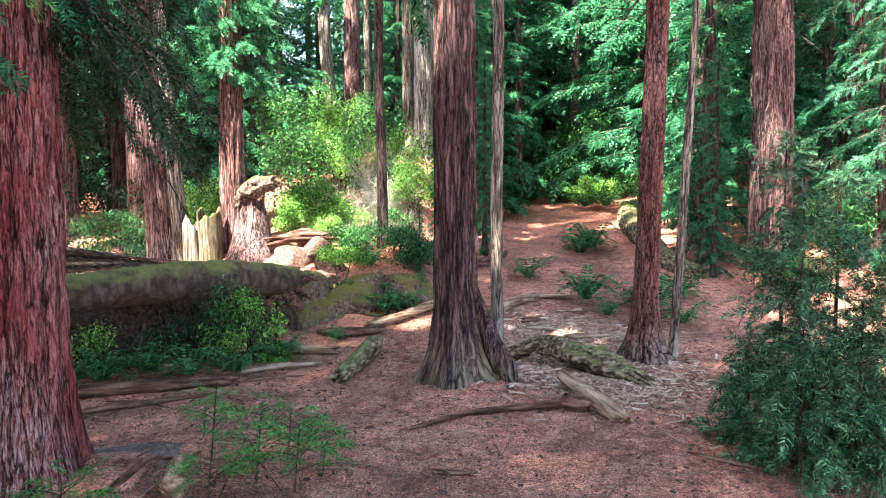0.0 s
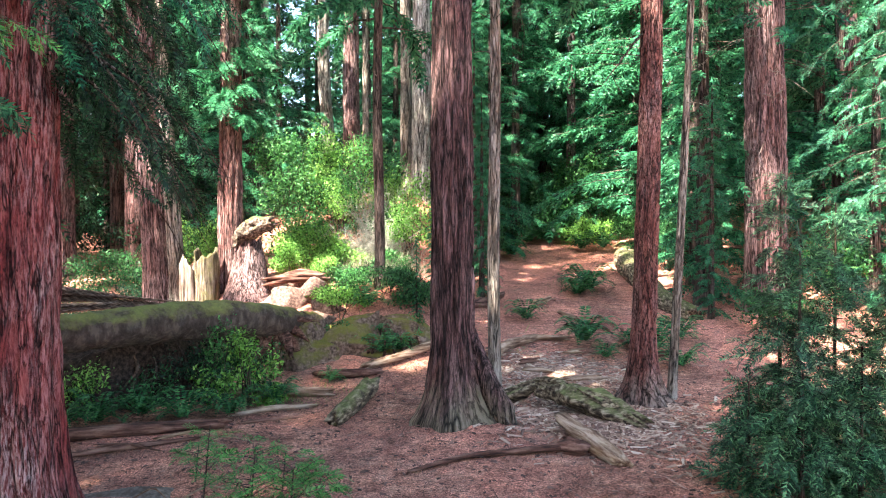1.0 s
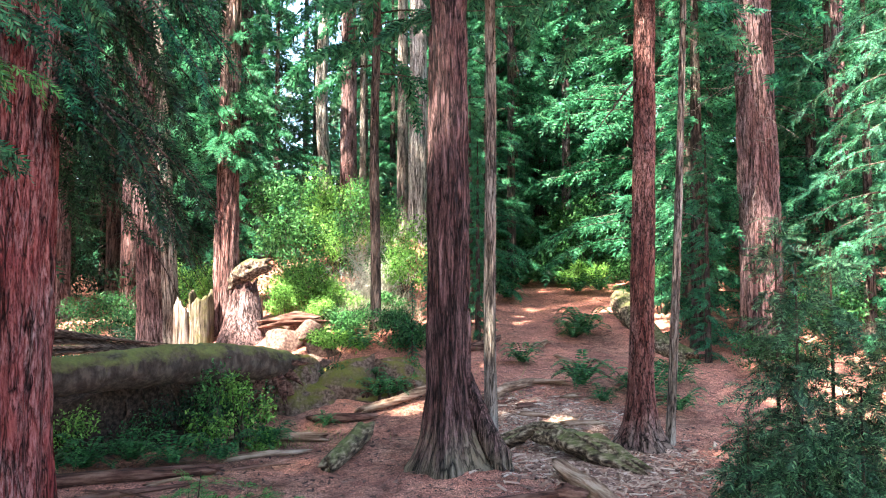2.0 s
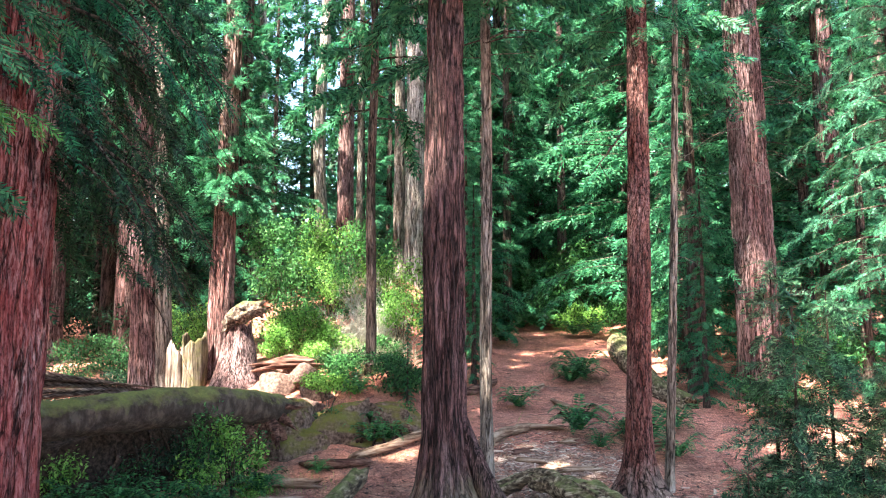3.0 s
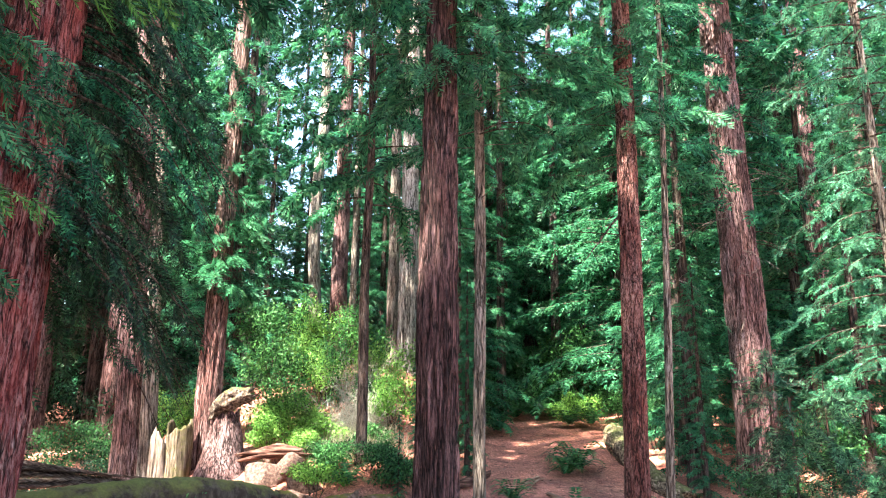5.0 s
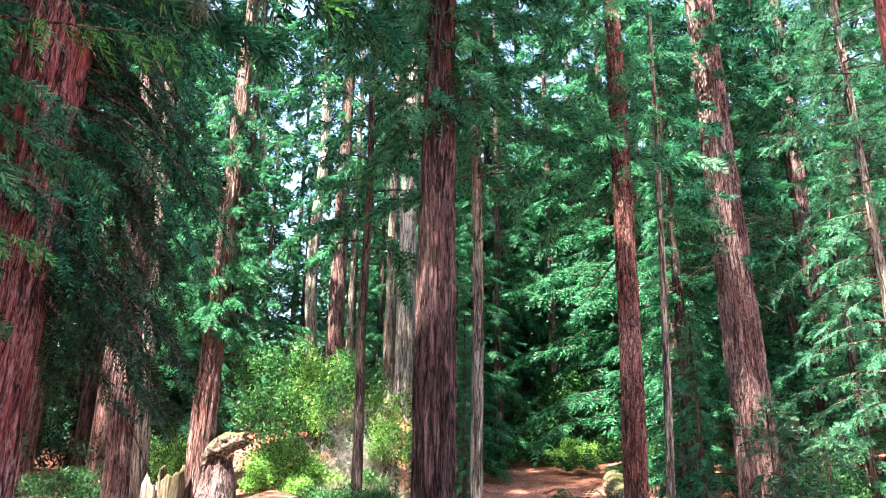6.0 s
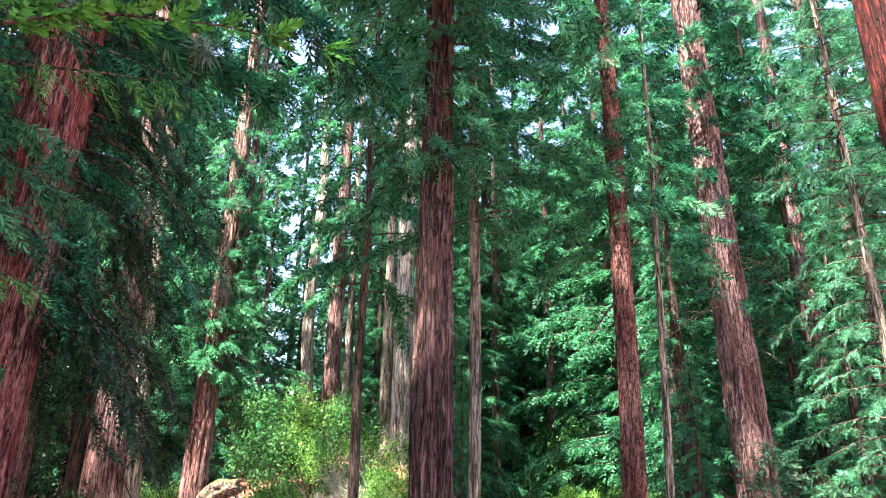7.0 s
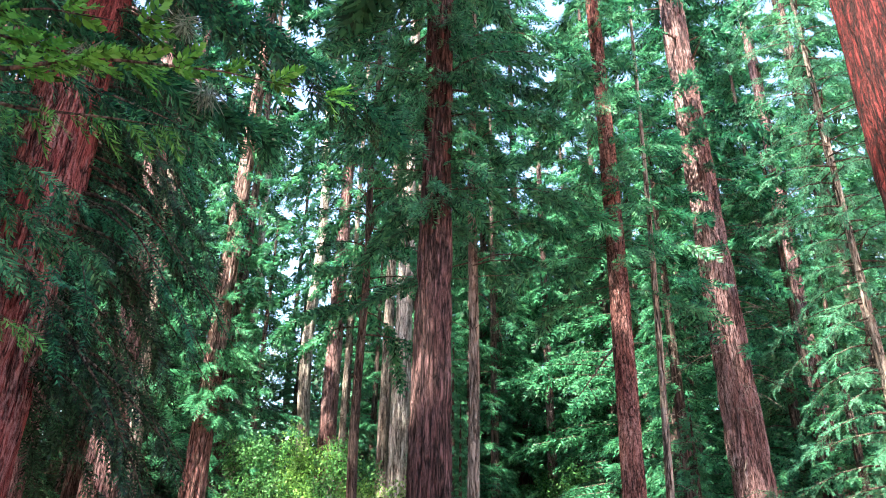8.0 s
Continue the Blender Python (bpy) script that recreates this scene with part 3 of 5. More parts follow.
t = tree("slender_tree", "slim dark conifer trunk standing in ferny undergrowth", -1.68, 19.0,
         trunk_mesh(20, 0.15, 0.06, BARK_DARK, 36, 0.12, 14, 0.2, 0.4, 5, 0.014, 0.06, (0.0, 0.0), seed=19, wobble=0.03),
         crown_parts(7.0, 24, 3.4, 76, 36, FAR_SPRAY, LEAF_LIGHT, rng, 0.48, 0.5, taper=0.3))
bare_twigs(t, 10, 3, 9, 1.2, 906)

t = tree("pale_tree", "tall pale tree far behind the bank, sunlight put into its bark colour", -5.45, 33.6,
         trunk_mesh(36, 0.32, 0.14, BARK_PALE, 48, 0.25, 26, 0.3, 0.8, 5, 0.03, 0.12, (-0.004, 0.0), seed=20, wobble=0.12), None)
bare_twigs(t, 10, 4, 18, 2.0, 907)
t = tree("pale_tree", "slim pale tree deep in the forest, sunlight put into its bark colour", -9.15, 36.0,
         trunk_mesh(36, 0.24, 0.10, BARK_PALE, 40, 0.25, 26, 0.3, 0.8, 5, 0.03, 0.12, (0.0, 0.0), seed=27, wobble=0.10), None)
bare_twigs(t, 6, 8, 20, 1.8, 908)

tree("redwood_tree", "leafy redwood with light green drooping sprays", 10.2, 14.6,
     trunk_mesh(22, 0.12, 0.04, BARK_GREY, 24, 0.2, 14, 0.3, 0.5, 5, 0.02, 0.08, seed=21),
     crown_parts(3.6, 22, 3.1, 150, 48, SAP_SPRAY, LEAF_PALE, rng, 0.25, 0.5, bare=0.2, taper=0.45, vary=0.3, loose=0.6))

# out of view, added so that its crown keeps sun off the slope path
tree("redwood_tree", "unseen tall redwood added left of the view, its high crown shading the slope", -8.5, 11.2,
     trunk_mesh(32, 0.4, 0.12, BARK_RED, 40, 0.3, 12, 0.3, 0.6, 6, 0.04, 0.1, seed=23),
     crown_parts(17.5, 32, 5.2, 60, 44, FAR_SPRAY, LEAF_MID, rng, 0.85, 0.35, arc=(-1.5, 1.0), limb_r=0.04, bare=0.1, taper=0.25))

# ---- far trunks ----
FAR_TRUNKS = [(-3.95, 31, 0.42), (-3.3, 31, 0.16), (-1.45, 30, 0.27), (-0.75, 29, 0.46), (-14.6, 27, 0.38), (-13.5, 29, 0.3), (-11.9, 27, 0.36), (-12.4, 30, 0.25), (-10.6, 26.5, 0.28), (-7.7, 28, 0.25), (14.4, 24.3, 0.27), (15.6, 26, 0.24), (7.6, 40, 0.3)]
for i, (x, y, r) in enumerate(FAR_TRUNKS):
    tree("forest_tree", "thick trunk behind the bank, sunlight put into its pale bark" if abs(x + 0.75) < 0.1 else "straight dark red trunk in the forest shade" if r > 0.2 else "thin pale trunk in the forest", x, y,
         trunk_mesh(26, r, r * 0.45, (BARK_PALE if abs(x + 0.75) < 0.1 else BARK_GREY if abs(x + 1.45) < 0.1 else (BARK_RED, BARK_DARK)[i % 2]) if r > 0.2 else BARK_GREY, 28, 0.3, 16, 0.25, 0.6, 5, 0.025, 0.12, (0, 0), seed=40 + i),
         crown_parts(17 if -2 < x < 0 else 7.5, 25, 2.0, 16 if -2 < x < 0 else 44, 26, FAR_SPRAY, LEAF_LIGHT, rng, 0.45, 0.45, taper=0.3, segs=3) if r > 0.2 and x < 10 else None, "forest trunks")


# ---- conifers that make the forest wall ----
def forest_variant(i, h, radius, boughs, per, size, template, leaf, z0, arc=(-3.9, 0.75)):
    r = np.random.default_rng(100 + i)
    t = thing("conifer_tree", "dense green conifer with layered drooping sprays", "tree", (0, 0, 0), "forest conifers")
    # BARK_DARK stands in for the shade on these trunks
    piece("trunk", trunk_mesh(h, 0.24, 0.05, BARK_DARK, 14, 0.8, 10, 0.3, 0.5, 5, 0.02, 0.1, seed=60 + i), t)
    a, b = crown_parts(z0, h, radius, boughs, int(per * 1.4), template, leaf, r, size * 0.8, 0.35, bare=0.12, taper=0.75, top=0.12, segs=3, arc=arc, loose=0.32, roll=0.35)
    piece("branchwork", a, t, kind="stuff")
    piece("crown", b, t, kind="stuff")
    return t


WALL = [forest_variant(0, 24, 4.4, 74, 42, 0.54, FAR_SPRAY, LEAF_LIGHT, 0.8), forest_variant(1, 30, 4.6, 86, 42, 0.58, FAR_SPRAY, LEAF_LIGHT, 1.5),
        forest_variant(2, 17, 3.4, 60, 42, 0.48, FAR_SPRAY, LEAF_LIGHT, 0.5),
        # variant 3 has the shade of the forest depth in its leaf colour
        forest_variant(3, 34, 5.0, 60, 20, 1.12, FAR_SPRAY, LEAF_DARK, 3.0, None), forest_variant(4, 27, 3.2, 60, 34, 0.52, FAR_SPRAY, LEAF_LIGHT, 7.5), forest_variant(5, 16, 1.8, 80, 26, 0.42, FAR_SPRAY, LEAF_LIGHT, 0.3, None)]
# variant, place and size; the tops of the nearer ones stand clear of the gap in the canopy above the bank
SPOTS = [(1, 10.0, 33, 1.35), (1, 13.2, 28, 1.2), (1, 4.2, 44, 1.5), (1, 17.5, 26, 1.15), (2, 0.9, 27.5, 0.55), (1, -0.3, 39, 1.0), (1, 9.6, 42, 1.1), (0, 12.0, 34, 1.0), (1, 5.0, 47, 1.0), (0, 14.4, 31, 1.0), (1, 18.5, 31, 1.0), (2, 14.2, 20.5, 1.0), (0, 20, 25, 0.9), (1, 2.0, 44, 0.8), (2, 10.8, 27.0, 1.0), (0, 14.0, 25.5, 0.9),
         (2, -8.4, 27, 0.9), (0, -10.5, 34, 1.0), (1, -15, 37, 1.0), (0, -18, 30, 0.9), (3, -1.0, 42, 0.8), (3, -12, 46, 1.0), (2, 12.4, 21.5, 0.9), (2, -2.4, 38, 0.9), (1, 8.2, 46, 0.8), (2, 1.6, 40, 1.0), (0, 10.5, 37, 1.0),
         (3, -13, 32, 1.0), (3, -16, 33.5, 1.0), (3, -20, 38, 1.0), (3, -13.5, 30.5, 0.8), (3, -22, 31, 1.0), (3, -18, 26, 0.8), (1, 5.5, 52, 1.1), (1, 12, 46, 1.0), 
         (3, -16, 45, 0.9), (2, 3.4, 44, 1.1), (2, 7.0, 43, 1.0), (1, 15, 48, 1.0),
         (4, 4.0, 36.5, 1.1), (3, -5.0, 47, 1.0), (2, -6.6, 37.5, 0.8), (4, 11.0, 33, 1.0), (2, -3.4, 33.5, 0.6),
         (5, 8.0, 21.0, 1.0), (5, 7.6, 19.3, 0.4), (5, 1.35, 22.3, 0.40), (5, 1.2, 24.2, 0.55), (5, 9.0, 24.5, 0.9), (5, 12.0, 19.0, 0.7), (5, -0.2, 21.0, 0.2), (5, -0.6, 17.6, 0.13),
         (1, 1.6, 43, 1.55), (1, 6.6, 45, 1.65), (1, 12.5, 39, 1.5), (1, 17.5, 36, 1.5), (1, 22.5, 34, 1.4), (1, 0.4, 45, 1.5), (2, -6.3, 27.2, 0.72), (4, -11.5, 40, 1.35), (4, 10.8, 38.5, 1.5), (4, 13.8, 30, 1.4), (4, -9.3, 49, 1.25), (0, 2.7, 36, 0.75), (2, 4.8, 41.5, 1.0), (0, 6.6, 43, 0.9), (2, 2.3, 31.5, 0.75)]
for k, x, y, s in SPOTS:
    copy_thing(WALL[k], Matrix.Translation(at_ground(x, y)) @ Matrix.Rotation(rng.uniform(-0.6, 0.6) - math.atan2(x, y), 4, "Z") @ Matrix.Scale(s * rng.uniform(0.95, 1.05), 4))
# unseen trees added behind and beside the camera, so that their crowns shade the clearing
for x, y, s in [(-12.5, 3.5, 0.8), (-3.0, -8, 0.7), (11.5, 4, 0.6), (6, -13, 0.6), (-16, -1, 0.7), (0, -17, 0.6), (13, -10, 0.6), (-14, 7.5, 0.6), (-14.8, 11.4, 0.72), (-17, 15, 0.9), (-20, 20.5, 1.0), (-24, 17, 1.0), (-14, 0, 0.7), (10, -7, 0.6)]:
    copy_thing(WALL[3], Matrix.Translation(at_ground(x, y)) @ Matrix.Rotation(rng.uniform(0, 6.28), 4, "Z") @ Matrix.Scale(s, 4))
# more trees out of view on the sunward side, added to block sun patches
for x, y, s in [(-9.6, 2.0, 0.75), (-8.2, -1.6, 0.75), (-11.5, -5, 0.9), (-11.2, 5.6, 0.72), (-12.4, -0.6, 0.8), (-8.0, -5.2, 0.85), (-6.4, -2.6, 0.68), (-7.4, 1.0, 0.8), (-9.2, 4.4, 0.85), (-5.2, -4.6, 0.8)]:
    copy_thing(WALL[3], Matrix.Translation(at_ground(x, y)) @ Matrix.Rotation(x, 4, "Z") @ Matrix.Scale(s, 4))
for i, v in enumerate(WALL):
    v.location = at_ground((24, 27, -24, -28, 29, 25)[i], (26, 33, 26, 36, 27, 21)[i])

# the far woods behind all, a ragged belt of foliage
def far_woods(n, near, far, top, size, leaf, seed, gap_depth, fill=0.55, low=1.15):
    r_ = np.random.default_rng(seed)
    a = r_.uniform(-0.98, 0.98, n)
    d = r_.uniform(near, far, n)
    z = top * r_.random(n) ** low + 1.0
    gap = np.exp(-((a + 0.20) / 0.10) ** 2)
    keep = r_.random(n) > np.clip((z - 7) / 14, 0, gap_depth) * gap
    edge = top * (0.72 + 0.18 * np.sin(a * 31 + seed) + 0.12 * np.sin(a * 73 + 1))
    keep &= z < np.maximum(edge, 8)
    # boughs hang in ragged columns, with lighter gaps between them
    keep &= r_.random(n) < fill + 0.45 * np.sin(a * 95 + 2.0 * np.sin(z * 0.35) + seed)
    a, d, z, m = a[keep], d[keep], z[keep], int(keep.sum())
    x, y = d * np.sin(a), d * np.cos(a)
    o = np.stack([x, y, z + height(x, y) - 1.0], -1)
    u = np.stack([r_.normal(0, 1, m), r_.normal(0, 0.5, m), r_.uniform(-0.9, 0.0, m)], -1)
    solo("far_woods", leaf_mesh("far_woods", place_sprays(FAR_SPRAY, o, u, size * r_.uniform(0.6, 1.2, m), r_, 0.8), leaf, 3), "dim dense conifer foliage far behind the trees", "woods", kind="stuff")


# the LEAF_DARK belts carry the dimness of the deep forest in their colour
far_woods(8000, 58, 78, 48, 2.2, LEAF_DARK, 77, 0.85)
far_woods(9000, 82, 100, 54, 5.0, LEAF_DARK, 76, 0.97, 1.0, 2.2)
far_woods(11000, 44, 56, 36, 1.35, LEAF_MID, 78, 0.9)
far_woods(9000, 64, 72, 26, 2.2, LEAF_MID, 79, 0.35, 1.0, 0.9)


# ---- things on the forest floor ----
def wood_material(name, a, b, c, moss=None, moss_lo=0.45, top=0.2, along=(1, 1, 0.08)):
    """Weathered wood; moss grows on what faces up."""
    m, nt, ns, ln, bs = nodes_of(name)
    v = coords(nt)
    col = ramp(nt, add_noise(nt, v, 14, 8, 0.65, along), [(0.38, a), (0.5, b), (0.62, c)])
    col = mix(nt, 0.5, col, ramp(nt, add_noise(nt, v, 3.0, 6, 0.65), [(0.35, (0.6, 0.57, 0.55)), (0.65, (1.25, 1.25, 1.25))]), "MULTIPLY")
    if moss:
        sep = ns.new("ShaderNodeSeparateXYZ")
        ln.new(ns.new("ShaderNodeNewGeometry").outputs["Normal"], sep.inputs[0])
        mth = ns.new("ShaderNodeMath")
        mth.operation = "MULTIPLY_ADD"
        ln.new(sep.outputs[2], mth.inputs[0])
        mth.inputs[1].default_value = top
        ln.new(add_noise(nt, v, 2.6, 9, 0.72), mth.inputs[2])
        mc = mix(nt, add_noise(nt, v, 22, 6, 0.7), moss[0], moss[1])
        col = mix(nt, ramp(nt, mth.outputs[0], [(moss_lo, (0, 0, 0)), (moss_lo + 0.26, (1, 1, 1))]), col, mc)
    ln.new(col, bs.inputs["Base Color"])
    bs.inputs["Roughness"].default_value = 0.92
    bs.inputs["Specular IOR Level"].default_value = 0.2
    bump(nt, add_noise(nt, v, 26, 9, 0.72), bs, 0.9, 0.03)
    return m


MOSS = ((0.05, 0.065, 0.016), (0.25, 0.25, 0.08))
WOOD_MOSSY = wood_material("mossy_grey_log", (0.036, 0.026, 0.020), (0.062, 0.046, 0.037), (0.11, 0.086, 0.07), MOSS, 0.60, 0.34, (0.5, 1, 0.3))
WOOD_ROT = wood_material("rotten_mossy_wood", (0.014, 0.009, 0.007), (0.105, 0.075, 0.05), (0.36, 0.285, 0.20), ((0.05, 0.065, 0.016), (0.20, 0.22, 0.07)), 0.64, 0.28, (0.3, 1, 1))
WOOD_TAN = wood_material("weathered_tan_wood", (0.09, 0.046, 0.03), (0.26, 0.16, 0.108), (0.46, 0.335, 0.25), along=(0.08, 1, 1))
WOOD_GREY = wood_material("silvery_split_wood", (0.025, 0.014, 0.010), (0.09, 0.058, 0.046), (0.20, 0.15, 0.125), along=(0.15, 1, 1))
WOOD_PALE = wood_material("pale_stump_wood", (0.035, 0.024, 0.018), (0.20, 0.155, 0.125), (0.40, 0.335, 0.285))
WOOD_YELLOW = wood_material("lichen_yellow_wood", (0.02, 0.014, 0.010), (0.11, 0.085, 0.06), (0.26, 0.21, 0.165), ((0.055, 0.06, 0.014), (0.15, 0.14, 0.04)), 0.46, 0.0)
WOOD_TOP = wood_material("mottled_mossy_wood", (0.015, 0.010, 0.008), (0.085, 0.06, 0.045), (0.24, 0.20, 0.165), ((0.04, 0.05, 0.014), (0.14, 0.15, 0.05)), 0.62, 0.3, (1, 1, 1))
WOOD_DARK = wood_material("dark_branch_wood", (0.022, 0.010, 0.008), (0.105, 0.047, 0.035), (0.22, 0.122, 0.093), along=(0.1, 1, 1))
# near-black, with the shade under the fallen log put into the colour
EARTH_SHADE = wood_material("shade_dark_earth", (0.012, 0.008, 0.006), (0.035, 0.022, 0.017), (0.075, 0.05, 0.04), along=(1, 1, 1))
MOUND = wood_material("mossy_earth", (0.05, 0.03, 0.022), (0.13, 0.08, 0.06), (0.22, 0.15, 0.12), ((0.06, 0.06, 0.012), (0.20, 0.165, 0.035)), 0.70, 0.5, (1, 1, 1))
STONE = wood_material("pinkish_stone", (0.055, 0.032, 0.026), (0.125, 0.074, 0.06), (0.21, 0.14, 0.115), along=(1, 1, 1))
GREYROCK = wood_material("grey_flat_stone", (0.085, 0.064, 0.052), (0.14, 0.108, 0.09), (0.20, 0.16, 0.135), along=(1, 1, 1))


def log_mesh(points, radii, material, segs=28, step=0.08, rough=0.06, lump=0.12, seed=1, broken=0.15, squash=1.0, ridge=0.0):
    """A log along a bent line, lumpy, with broken hollow ends."""
    r_ = np.random.default_rng(seed)
    pts = np.array(points, float)
    seg = np.r_[0, np.cumsum(np.linalg.norm(np.diff(pts, axis=0), axis=1))]
    n = max(8, int(seg[-1] / step))
    s = np.linspace(0, seg[-1], n)
    path = np.stack([np.interp(s, seg, pts[:, c]) for c in range(3)], -1)
    for _ in range(max(1, n // 12)):
        path[1:-1] = 0.5 * path[1:-1] + 0.25 * (path[:-2] + path[2:])
    rad = np.interp(s, seg, radii)
    d0, d1 = path[0] - path[1], path[-1] - path[-2]
    d0, d1 = d0 / np.linalg.norm(d0), d1 / np.linalg.norm(d1)
    full = np.concatenate([[path[0] - d0 * rad[0] * 0.8, path[0] - d0 * rad[0] * 0.25, path[0]], path[1:-1], [path[-1], path[-1] - d1 * rad[-1] * 0.25, path[-1] - d1 * rad[-1] * 0.8]])
    fr = np.concatenate([[0.01, 0.55 * rad[0], 0.88 * rad[0]], rad[1:-1], [0.88 * rad[-1], 0.55 * rad[-1], 0.01]])
    t = np.gradient(path, axis=0)
    t /= np.linalg.norm(t, axis=1, keepdims=True)
    t = np.concatenate([t[:1], t[:1], t[:1], t[1:-1], t[-1:], t[-1:], t[-1:]])
    a = np.cross(t, [0, 0, 1.0])
    a /= np.linalg.norm(a, axis=1, keepdims=True) + 1e-9
    b = np.cross(a, t)
    w = np.arange(segs) / segs
    u, v = np.meshgrid(np.linspace(0, 1, len(full)), w, indexing="ij")
    k = 1 + lump * 2 * (vnoise(v, u, 5, max(3, int(seg[-1] / 0.5)), r_) - 0.5) + rough * 2 * (vnoise(v, u, 14, max(5, int(seg[-1] / 0.12)), r_) - 0.5) + 0.5 * rough * (vnoise(v, u, 30, 6, r_) - 0.5)
    if ridge:
        k = k + ridge * (1.0 - 2.2 * np.abs(vnoise(v + 0.06 * (vnoise(v, u, 5, 9, r_) - 0.5), u, 9, max(3, int(seg[-1] / 0.6)), r_) - 0.5) * 2)
    rr = fr[:, None] * np.maximum(k, 0.15)
    ring = a[:, None] * (np.cos(2 * np.pi * w))[None, :, None] + b[:, None] * (squash * np.sin(2 * np.pi * w))[None, :, None]
    p = full[:, None] + ring * rr[..., None]
    for e, d in ((slice(0, 4), d0), (slice(-4, None), d1)):
        p[e] += d * (broken * 2 * (vnoise(w, w * 0, 9, 1, r_) - 0.4))[None, :, None] * np.array([0.2, 0.8, 1, 0.5] if e.start == 0 else [0.5, 1, 0.8, 0.2])[:, None, None]
    return mesh_np("log", p.reshape(-1, 3), grid_faces(len(full), segs), material, False)


def log_thing(name, label, category, ground_points, radii, material, sink=0.2, **kw):
    """A log laid on the ground; each point is x, y and the height of its middle over the ground."""
    pts = [(x, y, float(height(x, y)) + dz) for x, y, dz in ground_points]
    return laid_log(name, label, category, pts, radii, material, **kw)


def laid_log(name, label, category, pts, radii, material, **kw):
    """A log whose own x axis runs along it, so that the grain does too."""
    o, e = Vector(pts[0]), Vector(pts[-1])
    a = math.atan2(e.y - o.y, e.x - o.x)
    back = Matrix.Rotation(-a, 3, "Z")
    ob = solo(name, log_mesh([back @ (Vector(p) - o) for p in pts], radii, material, **kw), label, category, o)
    ob.rotation_euler = (0, 0, a)
    return ob


def rock_mesh(sx, sy, sz, material, seed, rough=0.25, n=22, facets=0):
    """A lumpy body; with facets, cut by that many planes into an angular block."""
    r_ = np.random.default_rng(seed)
    v, u = np.meshgrid(np.linspace(0.0, 1, n), np.arange(2 * n) / (2 * n), indexing="ij")
    k = 1 + rough * 2 * (vnoise(u, v, 5, 3, r_) - 0.5) + rough * 0.8 * (vnoise(u, v, 13, 7, r_) - 0.5) + rough * 0.35 * (vnoise(u, v, 36, 18, r_) - 0.5)
    th, ph = math.pi * v, 2 * math.pi * u
    d = np.stack([np.sin(th) * np.cos(ph), np.sin(th) * np.sin(ph), np.cos(th)], -1)
    if facets:
        nr = r_.normal(0, 1, (facets, 3))
        nr /= np.linalg.norm(nr, axis=1, keepdims=True)
        k = np.min(r_.uniform(0.7, 1.0, facets) / np.maximum(d @ nr.T, 0.25), -1).clip(0, 1.5) * (1 + 0.25 * (k - 1))
    p = d * k[..., None] * np.array([sx, sy, sz])
    return mesh_np("rock", p.reshape(-1, 3), grid_faces(n, 2 * n), material, False)


fallen = laid_log("fallen_log", "thick fallen log with green moss, propped above a ferny hollow", "log",
                  [(-6.9, 7.6, 1.70), (-6.27, 9.0, 1.62), (-5.72, 10.6, 1.51), (-4.71, 12.6, 1.46), (-4.02, 13.8, 1.37), (-3.30, 15.2, 1.12)], [0.25, 0.27, 0.29, 0.35, 0.36, 0.30], WOOD_MOSSY, segs=56, step=0.06, rough=0.05, lump=0.08, seed=21, broken=0.3, ridge=0.04)
turn = Matrix.Rotation(-fallen.rotation_euler.z, 3, "Z")
for i, (dx, dy, dz, r) in enumerate([(0.55, 0.10, -0.30, 0.10), (0.35, -0.25, -0.55, 0.13), (0.05, -0.25, -0.75, 0.12), (0.65, 0.3, 0.02, 0.07), (-0.35, -0.35, -0.7, 0.11), (0.45, 0.2, -0.7, 0.12)]):
    a = Vector((-3.55, 14.85, 1.12)) + Vector((dx, dy, dz)) * 0.15
    b = a + Vector((dx, dy, dz))
    pts = [turn @ (q - Vector(fallen.location)) for q in (a, (a + b) / 2 + Vector((0.04, 0, 0.05)), b)]
    piece("root", log_mesh(pts, [r * 1.2, r, r * 0.35], WOOD_DARK, 14, 0.05, 0.12, 0.2, 220 + i, 0.2), fallen, "dark torn root")
# body added behind the hollow to block light and darken it
bank = thing("hollow_shade", "near-black body with hanging roots, added for shade under the fallen log", "bank", (-5.1, 13.9, 0.15))
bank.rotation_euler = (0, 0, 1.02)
piece("earth", rock_mesh(2.6, 0.55, 1.15, EARTH_SHADE, 45, 0.35, 44), bank)
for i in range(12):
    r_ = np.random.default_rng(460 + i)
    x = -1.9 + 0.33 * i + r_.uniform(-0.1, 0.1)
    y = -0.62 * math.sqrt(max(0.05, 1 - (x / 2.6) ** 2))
    piece("root", log_mesh([(x, y * 0.75, 0.85), (x + r_.uniform(-0.1, 0.1), y * 1.2, 0.45), (x + r_.uniform(-0.6, 0.6), y * 1.35, -0.1 + r_.uniform(0, 0.3))], [0.025, 0.032 * r_.uniform(0.5, 1.4), 0.012], EARTH_SHADE, 8, 0.08, 0.15, 0.25, 470 + i, 0.05), bank)

# splintered log behind it
split = thing("splintered_log", "splintered grey log split into long boards", "log", (-7.6, 15.2, 0.35))
for i in range(7):
    r_ = np.random.default_rng(200 + i)
    a = Vector((-1.6 + 0.25 * i * r_.random(), -1.9 + 0.16 * i, 1.85 - 0.12 * i + r_.uniform(-0.03, 0.03)))
    b = Vector((1.2 + r_.uniform(-0.8, 0.2), 0.8 + 0.1 * i, 1.22 - 0.04 * i))
    piece("board", log_mesh([a, (a + b) / 2 + Vector((0, 0, 0.05)), b], [0.16, 0.18, 0.07], WOOD_GREY, 5, 0.4, 0.06, 0.10, 210 + i, 0.6, 0.3), split)

